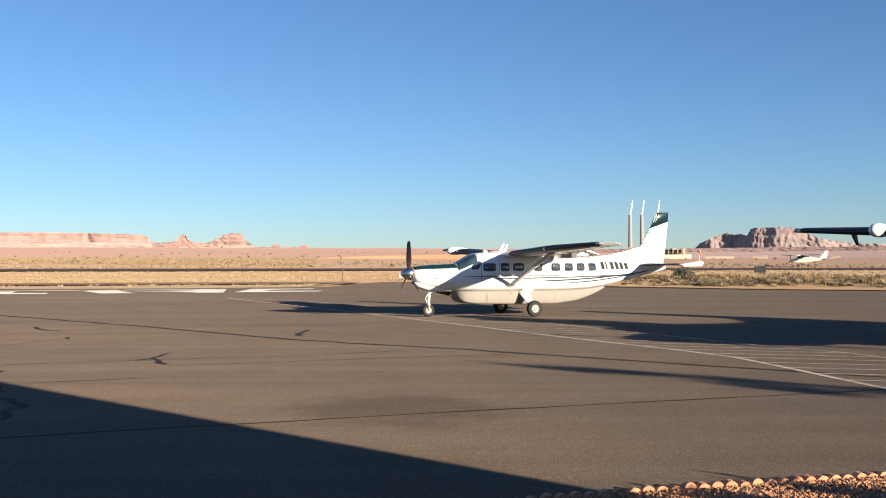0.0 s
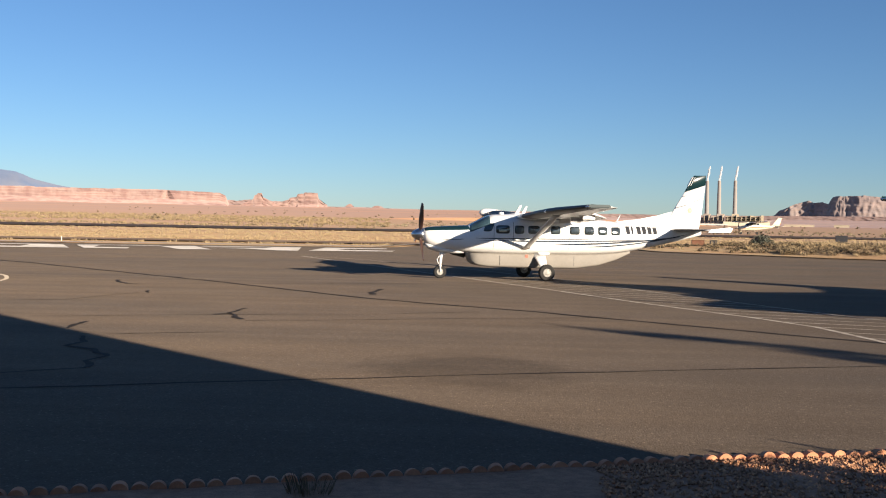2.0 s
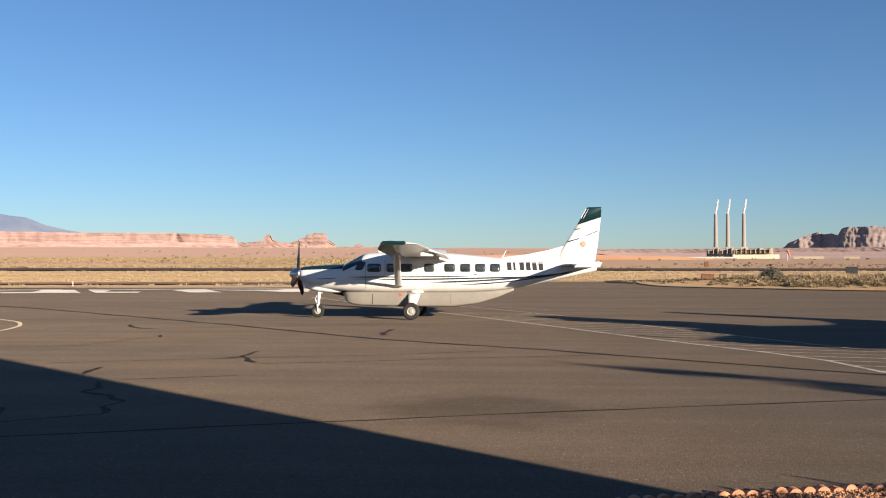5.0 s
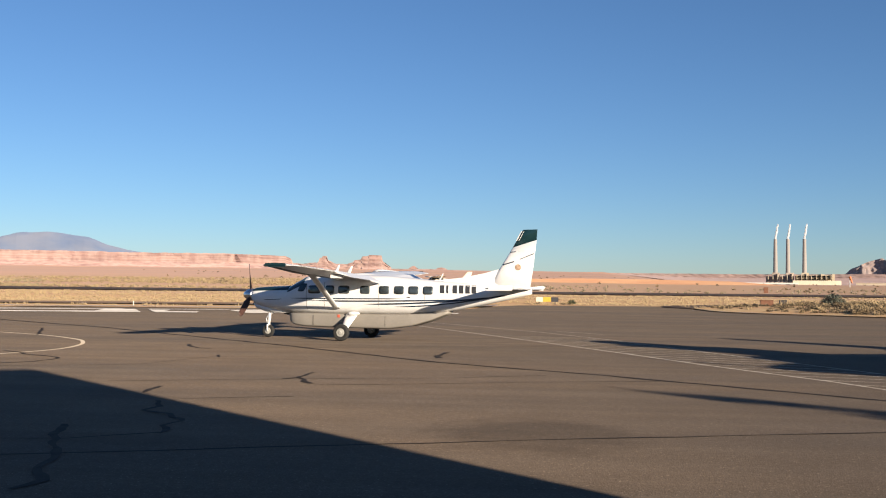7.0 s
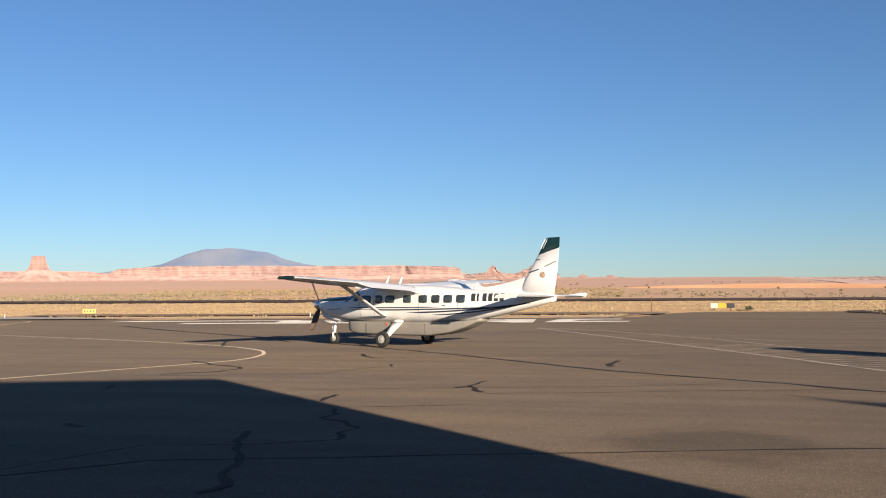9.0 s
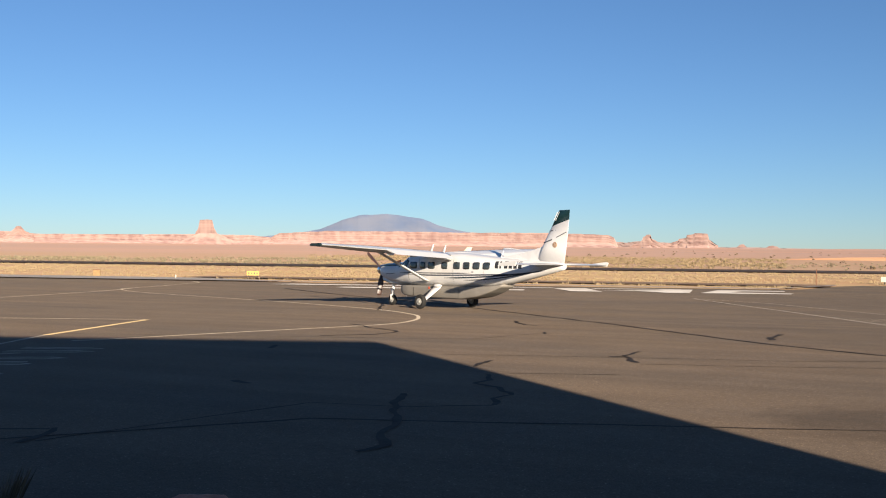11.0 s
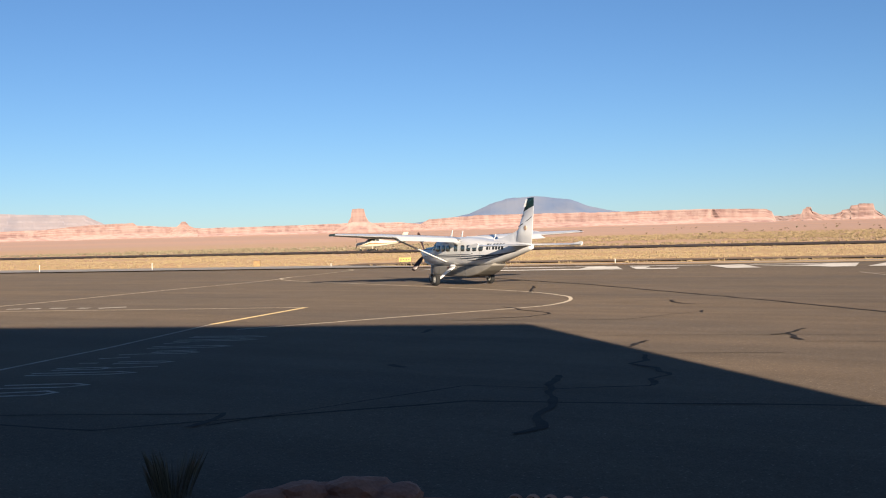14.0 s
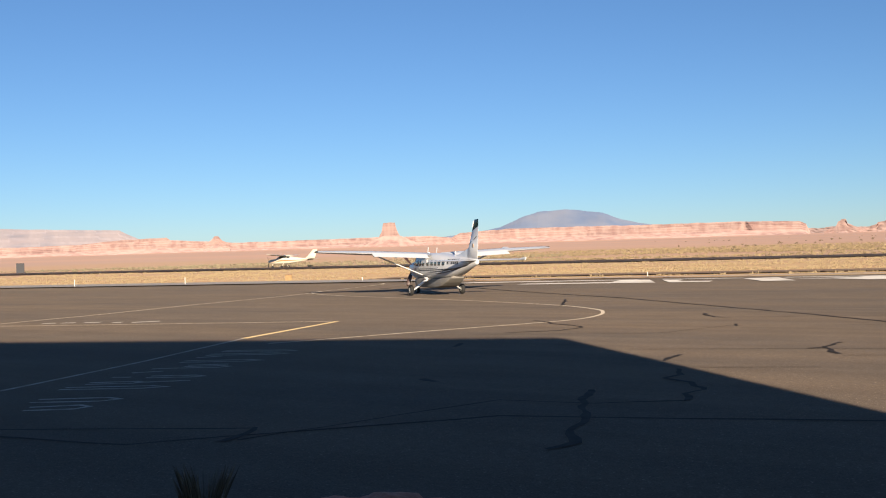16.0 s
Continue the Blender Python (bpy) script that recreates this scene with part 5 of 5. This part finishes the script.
def shrub(x, y, z, r, h, n, leaf, mat, label):
    verts, faces = [], []
    leafy(verts, faces, x, y, z, r, h, n, leaf)
    root = new("shrub")
    root.location = (x, y, z)
    ob = raw("foliage", [(a - x, b - y, c - z) for a, b, c in verts], faces, mat)
    ob.parent = root
    bm = bmesh.new()
    for k in range(6):
        a = k * 1.05 + x
        tube(bm, (0, 0, -0.05), (r * 0.55 * math.cos(a), r * 0.55 * math.sin(a), h * 0.6), 0.02 * r + 0.004, 0.006, 6)
    part("stem", bm, box_brown, root)
    return tagged(root, label, "shrub")

# shrub row out of view, added so its shadow edges the lit gravel
for x, y, r, h in ((5.6, 6.5, 0.7, 1.0), (6.9, 6.6, 0.8, 1.1), (8.3, 6.7, 0.8, 1.05), (9.8, 6.9, 0.9, 1.15), (11.4, 7.0, 0.9, 1.1), (13, 7.3, 0.9, 1.1), (4.4, 6.1, 0.7, 1.0)):
    tagged(shrub(x, y, 0.12, r, h, 4200, 0.11, dark_shrub, "unseen dense dark green desert shrub added to shade the gravel bed"), group="shrubs in the gravel bed")
for x, y, h in ((-7.2, 6.18, 0.50), (-1.5, 8.0, 0.22)):
    verts, faces = [], []
    blades(verts, faces, 0, 0, 0, h * 0.8, 0.34, 170, 0.5, 0.003)
    ob = raw("grass_clump", verts, faces, sage)
    ob.location = (x, y, 0.0)
    tagged(ob, "dry wispy grass clump in the gravel bed", "grass clump")
for x, y, s in ((-5.98, 6.57, 0.3), (-5.64, 6.85, 0.34), (-6.15, 6.33, 0.2), (-5.29, 6.94, 0.24)):
    bm = bmesh.new()
    bmesh.ops.create_icosphere(bm, subdivisions=3, radius=s)
    for v in bm.verts:
        v.co *= 1 + 0.35 * noise.noise(v.co * 5 + Vector((x, y, 0)))
        v.co.z *= 0.42
    ob = link_mesh("rock", bm, red_rock)
    ob.location = (x, y, 0.06)
    tagged(ob, "rough red sandstone rock in the gravel bed", "rock", group="rocks in the gravel bed")

# ---- dry grass and bushes beyond the apron ----
def grassland():
    verts, faces = [], []
    count = 0
    while count < 15000:
        x = random.uniform(-190, 75)
        y = random.uniform(40, 180)
        top = 152 + 0.26 * x
        if y < apron_edge(x) + max(1.9, verge_width(x) + 0.3) or y > top or 99.2 + 0.27 * x < y < 105.8 + 0.27 * x and -68 < x < -7:
            continue
        if noise.noise((x * 0.05, y * 0.12, 0.0)) < random.uniform(-0.5, 0.25):
            continue
        blades(verts, faces, x, y, plain(x, y) + 0.0, random.uniform(0.07, 0.24), random.uniform(0.3, 0.8), 5, 0.8, 0.05)
        count += 1
    tagged(raw("dry_grass", verts, faces, pale_straw), "straw-yellow dry grass between the apron and the runway", "grass", kind="stuff")
    for name, a0, a1, r1, count, mat, label in (("far_scrub", 7, 33, 330, 3600, pale_straw, "yellow scrub on the plain beyond the runway"), ("far_scrub", 29, 66, 255, 1900, olive_scrub, "grey-olive scrub on the plain beyond the runway"), ("far_scrub", -30, 9, 260, 420, olive_scrub, "thin brown scrub on the sandy plain")):
        verts, faces = [], []
        while count:
            a, r = radians(random.uniform(a0, a1)), random.uniform(120, r1)
            x, y = -r * math.sin(a), r * math.cos(a)
            if y < 174.5 + 0.26 * x or noise.noise((x * 0.02, y * 0.03, 4.0)) < random.uniform(-0.45, 0.3):
                continue
            h = random.uniform(0.10, 0.34) * (0.6 if a < radians(4) else 1.0)
            leafy(verts, faces, x, y, terrain(x, y), h * 2.2, h, 12, 0.30)
            count -= 1
        tagged(raw(name, verts, faces, mat), label, "scrub", kind="stuff")
    verts, faces = [], []
    for _ in range(300):
        a, r = radians(random.uniform(-32, 66)), random.uniform(180, 900)
        x, y = -r * math.sin(a), r * math.cos(a)
        if y < 176 + 0.26 * x or a > radians(24):
            continue
        h = random.uniform(0.3, 0.8) * (0.45 if a < radians(-4) else 1.0)
        leafy(verts, faces, x, y, terrain(x, y), h * 1.4, h, 16, 0.5)
    tagged(raw("far_bushes", verts, faces, sage), "scattered dark bushes on the plain", "bushes", kind="stuff")

def mound_bushes():
    verts, faces, v2, f2 = [], [], [], []
    count = 0
    while count < 1900:
        x, y = random.uniform(12, 78), random.uniform(62, 122)
        out = y - apron_edge(x)
        if out < 1.2 or out > spit(x) or noise.noise((x * 0.12, y * 0.12, 2.0)) < random.uniform(-0.6, 0.2) - (0.3 if x > 20 else -0.3):
            continue
        z = plain(x, y) + mound(x, y) - 0.03
        h = random.uniform(0.25, 0.85) * (1.0 if x > 21 else 0.5)
        if random.random() < 0.68:
            leafy(verts, faces, x, y, z, h * 1.2, h * 0.9, 80, 0.15)
        else:
            blades(v2, f2, x, y, z, h * 0.85, h * 1.3, 45, 0.8, 0.02)
        count += 1
    tagged(raw("sagebrush", verts, faces, sage), "grey-brown sagebrush on the sandy mound", "sagebrush", kind="stuff")
    tagged(raw("bunch_grass", v2, f2, pale_straw), "tall straw bunch grass on the sandy mound", "grass", kind="stuff")

grassland()
mound_bushes()
shrub(24.4, 103.6, plain(24.4, 103.6) + mound(24.4, 103.6), 1.5, 1.5, 2600, 0.17, grey_shrub, "big grey-green bush on the sandy mound")
shrub(-0.8, 109.8, plain(-0.8, 109.8), 0.7, 0.55, 260, 0.14, dark_shrub, "small green bush beside the yellow sign")

# ---- airfield signs, posts and boxes ----
def sign(x, y, w, h, turn, panels, label):
    root = new("airfield_sign")
    root.location = (x, y, terrain(x, y))
    root.rotation_euler = (0, 0, radians(turn))
    x0 = -w / 2
    for width, mat in panels:
        bm = bmesh.new()
        box(bm, x0 + width / 2, 0, 0.25 + h / 2, width - 0.01, 0.18, h, 0.02)
        part("panel", bm, mat, root)
        x0 += width
    for k in range(2):
        bm = bmesh.new()
        tube(bm, (w * (k - 0.5) * 0.7, 0, -0.2), (w * (k - 0.5) * 0.7, 0, 0.27), 0.05, n=10)
        part("leg", bm, dark_metal, root)
    if w < 2:
        for k in range(4):
            bm = bmesh.new()
            box(bm, -w * 0.33 + k * w * 0.22, -0.094, 0.25 + h / 2, w * 0.10, 0.01, h * (0.35 if k % 2 else 0.5))
            part("bar", bm, boot_rubber, root)
    return tagged(root, label, "sign")

sign(-62.6, 86.0, 1.25, 0.42, 36, [(1.25, yellow_paint)], "small yellow airfield sign with dark characters")
sign(-3.4, 109.6, 2.4, 0.5, 3, [(0.75, cream_paint), (0.85, yellow_paint), (0.8, box_dark)], "long yellow airfield sign with a dark end panel")

def marker_box(x, y, w, d, h, mat, turn, label, lid=None):
    root = new("utility_box")
    root.location = (x, y, terrain(x, y) + mound(x, y) * 0.9)
    root.rotation_euler = (0, 0, radians(turn))
    part("body", box(bmesh.new(), 0, 0, h / 2 - 0.1, w, d, h + 0.2, 0.03), mat, root)
    part("lid", box(bmesh.new(), 0, 0, h + 0.03, w * 1.06, d * 1.06, 0.06, 0.015), lid or mat, root)
    return tagged(root, label, "utility box")

marker_box(-78.6, 80.8, 0.72, 0.55, 0.6, box_tan, 40, "weathered tan utility box in the grass", box_brown)
marker_box(-205, 128, 1.6, 1.0, 2.0, box_dark, 55, "dark equipment cabinet beside the runway")
marker_box(19.4, 110.5, 1.3, 0.8, 0.62, box_brown, -8, "rust-brown utility box at the taxiway edge")
marker_box(21.0, 110.4, 0.75, 0.8, 0.62, box_dark, -8, "dark utility box at the taxiway edge")
marker_box(34.2, 196, 0.8, 0.6, 1.0, box_brown, -10, "red-brown cabinet beyond the runway")
marker_box(38.9, 125, 0.8, 0.6, 0.9, box_dark, -15, "dark cabinet behind the mound")
marker_box(46.5, 150, 1.6, 0.9, 0.9, box_dark, -15, "dark low cabinet beyond the mound")
for x, y, h, mat, label in ((-84.4, 71.4, 0.75, shed_white, "short white marker post at the apron edge"), (-97, 66.9, 0.75, shed_white, "short white marker post at the apron edge"), (-9.8, 101.4, 1.5, box_brown, "weathered wooden post in the grass"), (-39, 86, 0.35, shed_white, "short white marker post at the apron edge"), (-66, 78.2, 0.35, shed_white, "short white marker post at the apron edge")):
    bm = bmesh.new()
    tube(bm, (0, 0, -0.2), (0, 0, h), 0.045, 0.04, 10)
    lathe(bm, [(0.05, h), (0.052, h + 0.03), (0.03, h + 0.06)], "Z", 10)
    ob = link_mesh("marker_post", bm, mat)
    ob.location = (x, y, terrain(x, y))
    tagged(ob, label, "post", group="marker posts round the apron")

def windsock():
    root = new("windsock")
    x, y = at(-14.05, 320).x, at(-14.05, 320).y
    root.location = (x, y, terrain(x, y))
    bm = bmesh.new()
    tube(bm, (0, 0, -0.3), (0, 0, 3.2), 0.12, 0.08, 10)
    part("mast", bm, shed_white, root)
    bm = bmesh.new()
    tube(bm, (0, 0, 3.1), (0.7, 0, 1.2), 0.38, 0.2, 14)
    part("sock", bm, orange_paint, root, "limp orange fabric sock")
    return tagged(root, "small orange windsock on a white mast", "windsock")

windsock()

def tall_tree(x, y, height):
    """A slim tree beside the terminal; its long ragged shadow crosses the apron."""
    root = new("tree")
    root.location = (x, y, 0)
    bm = bmesh.new()
    tube(bm, (0, 0, -0.2), (0.05, 0.03, height * 0.55), 0.16, 0.08, 10)
    tube(bm, (0.05, 0.03, height * 0.55), (0.0, 0.1, height * 0.93), 0.08, 0.02, 8)
    for k in range(9):
        a, z = k * 2.4, height * (0.22 + 0.075 * k)
        tube(bm, (0.03, 0.02, z), (math.cos(a) * (0.85 - 0.06 * k), math.sin(a) * (0.85 - 0.06 * k), z + 0.8), 0.05, 0.012, 6)
    part("trunk", bm, box_brown, root)
    verts, faces = [], []
    for k in range(16):
        f = k / 15
        a, r = k * 2.4, 1.1 - 0.80 * f
        leafy(verts, faces, r * math.cos(a), r * math.sin(a), height * (0.18 + 0.74 * f), 0.95 - 0.50 * f, 0.85, 260, 0.16)
    ob = raw("crown", verts, faces, dark_shrub)
    ob.parent = root
    return tagged(root, "slim green tree beside the terminal", "tree")

tall_tree(27.4, -2.0, 7.6)

# ---- a light aircraft that taxies past on the far side, and a parked turboprop ----
def build_light_plane():
    root = new("light_airplane")
    secs = [(2.35, 0.95, 1.30, 0.20), (2.15, 0.80, 1.42, 0.42), (1.5, 0.72, 1.50, 0.52), (0.95, 0.70, 1.56, 0.55), (0.45, 0.70, 1.98, 0.57), (0.0, 0.70, 2.06, 0.57), (-1.2, 0.74, 2.00, 0.54), (-2.2, 0.88, 1.80, 0.40), (-3.6, 1.10, 1.62, 0.22), (-5.6, 1.30, 1.56, 0.07)]
    xs, cols = [s[0] for s in secs][::-1], [[s[k] for s in secs][::-1] for k in (1, 2, 3)]

    def pt(x, t, off=0.0):
        zb, zt, w = [float(np.interp(x, xs, c)) for c in cols]
        c, s = math.cos(t), math.sin(t)
        return Vector((x, (w + off) * math.copysign(abs(c) ** 0.75, c), (zb + zt) / 2 + ((zt - zb) / 2 + off) * math.copysign(abs(s) ** 0.75, s)))

    bm = bmesh.new()
    loft(bm, [[pt(float(x), 2 * math.pi * i / 24) for i in range(24)] for x in np.linspace(2.35, -5.6, 44)])
    part("fuselage", bm, cream_paint, root, "cream painted fuselage", True)
    part("windshield", shell(pt, 0.92, 0.48, 6, radians(30), radians(150), 14, off=0.012), cabin_glass, root, "", True)
    for s in (1, -1):
        for x0, x1 in ((0.40, -0.25), (-0.32, -0.85), (-0.92, -1.45)):
            part("window", shell(lambda u, v, o: Vector((pt(u, v, o).x, s * pt(u, v, o).y, pt(u, v, o).z)), x0, x1, 4, radians(20), radians(56), 5, off=0.010), cabin_glass, root)
        part("stripe", shell(lambda u, v, o: Vector((pt(u, v, o).x, s * pt(u, v, o).y, pt(u, v, o).z)), 2.0, -5.0, 20, radians(-14), radians(-2), 2, off=0.006), orange_paint, root, "rust-red stripe")
        bm = bmesh.new()
        loft(bm, [foil(le, ch, s * y, z, t) for y, le, ch, z, t in ((0.3, 0.55, 1.65, 2.02, 0.22), (2.8, 0.52, 1.62, 2.10, 0.20), (5.3, 0.35, 1.15, 2.17, 0.14), (5.55, 0.25, 0.9, 2.18, 0.05))])
        part("wing", bm, cream_paint, root, "cream high wing", True)
        bm = bmesh.new()
        loft(bm, [foil(le, ch, s * y, 1.48, t) for y, le, ch, t in ((0.05, -4.65, 1.15, 0.10), (1.95, -4.95, 0.80, 0.06))])
        part("tailplane", bm, cream_paint, root, "", True)
        bm = bmesh.new()
        tube(bm, (-0.35, s * 0.45, 0.80), (-0.45, s * 1.25, 0.25), 0.07, 0.05, 10)
        part("gear_leg", bm, cream_paint, root)
        bm = bmesh.new()
        lathe(bm, [(0.07, -0.08), (0.2, -0.09), (0.235, -0.05), (0.235, 0.05), (0.2, 0.09), (0.07, 0.08)], "Y", 18, Matrix.Translation((-0.45, s * 1.33, 0.235)))
        part("wheel", bm, tyre_rubber, root)
    bm = bmesh.new()
    loft(bm, [foil(le, ch, 0, z, t, "Z") for z, le, ch, t in ((1.5, -3.9, 1.75, 0.12), (2.0, -4.55, 1.25, 0.11), (2.95, -5.35, 0.78, 0.07))])
    part("fin", bm, cream_paint, root, "cream swept fin", True)
    bm = bmesh.new()
    tube(bm, (1.75, 0, 0.85), (1.80, 0, 0.22), 0.05, 0.04, 8)
    part("nose_gear_leg", bm, cream_paint, root)
    bm = bmesh.new()
    lathe(bm, [(0.06, -0.07), (0.18, -0.08), (0.21, -0.04), (0.21, 0.04), (0.18, 0.08), (0.06, 0.07)], "Y", 18, Matrix.Translation((1.80, 0, 0.21)))
    part("wheel", bm, tyre_rubber, root)
    bm = bmesh.new()
    lathe(bm, [(0.17, -0.05), (0.15, 0.1), (0.06, 0.26), (0.01, 0.28)], "X", 16)
    prop = part("propeller", bm, cream_paint, root, "", True)
    prop.location = (2.38, 0, 1.13)
    for k in range(3):
        bm = bmesh.new()
        box(bm, 0.02, 0, 0.52, 0.03, 0.14, 0.95, 0.01, Matrix.Rotation(radians(25), 4, "Z"))
        b = part("blade", bm, boot_rubber, prop)
        b.rotation_euler = (radians(120 * k), 0, 0)
    part("nose_intake", box(bmesh.new(), 2.22, 0, 1.30, 0.06, 0.62, 0.12, 0.02), boot_rubber, root)
    return tagged(root, "small cream high-wing light airplane taxiing beyond the runway grass", "airplane"), prop

light_plane, light_prop = build_light_plane()
light_plane.scale = (1.1, 1.1, 1.1)

parked = copy_thing(caravan, pose(17.41, 26.39, 0.0, 0, 0, 220))
parked.scale = (1.11, 1.11, 1.11)
for y in (-6.6, -5.15):
    le, ch, z, t = wing_line(y)
    bm = bmesh.new()
    loft(bm, [[Vector((le - ch * 0.72 + dx - 0.22 * f, y + dy, z - 0.02 - 0.34 * f)) for dx, dy in ((c, -0.03), (-c, -0.03), (-c, 0.03), (c, 0.03))] for f, c in ((0, 0.13), (0.5, 0.08), (1.0, 0.03))])
    part("hinge_arm", bm, dark_metal, parked, "dark hinge arm below the wing")
tagged(parked, "parked white high-wing turboprop airplane with black de-icing boots", "airplane")

# ---- what moves ----
CARAVAN_ROWS = [  # seconds, x, y, heading
    (0, 3.32, 44.59, 200.7),
    (0.5, 2.83, 44.36, 199.6),
    (1, 2.25, 44.15, 198.3),
    (1.5, 1.61, 43.94, 196.7),
    (2, 0.91, 43.72, 195.0),
    (2.5, 0.15, 43.48, 193.0),
    (3, -0.66, 43.24, 190.7),
    (3.5, -1.53, 43.00, 188.4),
    (4.3, -3.03, 42.64, 184.4),
    (5.1, -4.69, 42.37, 180.2),
    (6, -6.74, 42.23, 175.7),
    (6.5, -7.97, 42.24, 173.3),
    (7, -9.27, 42.33, 171.1),
    (7.5, -10.62, 42.49, 169.0),
    (8, -12.04, 42.72, 167.1),
    (8.5, -13.50, 43.03, 165.4),
    (9, -15.02, 43.40, 163.8),
    (9.5, -16.59, 43.82, 162.4),
    (10, -18.19, 44.30, 161.1),
    (10.8, -20.81, 45.14, 159.2),
    (11.6, -23.48, 46.04, 157.3),
    (12.5, -26.54, 47.12, 155.1),
    (13, -28.25, 47.76, 153.7),
    (13.5, -29.99, 48.45, 152.3),
    (14, -31.74, 49.21, 150.7),
    (14.5, -33.54, 50.09, 149.2),
    (15, -35.39, 51.15, 147.6),
    (15.5, -37.33, 52.47, 146.1),
    (16, -39.40, 54.14, 144.9),
]

LIGHT_ROWS = [(0.0, 72.1), (2.5, 37.1), (3.5, 23.6), (6.5, -17.5), (8.0, -38.0), (10.0, -63.0), (12.0, -87.0), (14.0, -109.4), (14.5, -115.0), (16.0, -130.7)]  # seconds, x along its line

def motions():
    rows = CARAVAN_ROWS
    walk(caravan, [(t, pose(x, y, plain(x, y), 0, 0, a)) for t, x, y, a in rows])
    ts = [r[0] for r in rows]
    roll, last, t, out = 0.0, None, 0.0, []
    steps = [i * 0.2 for i in range(81)]
    for t in steps:
        p = Vector((np.interp(t, ts, [r[1] for r in rows]), np.interp(t, ts, [r[2] for r in rows])))
        roll += 0.0 if last is None else (p - last).length
        last = p
        out.append((t, roll))
    for w in caravan_wheels:
        r = w.location.z
        walk(w, [(t, pose(*w.location, 0, math.degrees(d / r), 0)) for t, d in out])
    walk(propeller, [(i * 0.1, pose(4.89, 0, 1.82, (i * 77.0) % 360, 0, 0)) for i in range(161)])
    way = math.degrees(math.atan2(-0.36, -1.0))
    walk(light_plane, [(t, pose(x, 180 + 0.36 * x, terrain(x, 180 + 0.36 * x), 0, 0, way)) for t, x in LIGHT_ROWS])
    walk(light_prop, [(i * 0.1, pose(2.38, 0, 1.13, (i * 71.0) % 360, 0, 0)) for i in range(161)])

motions()
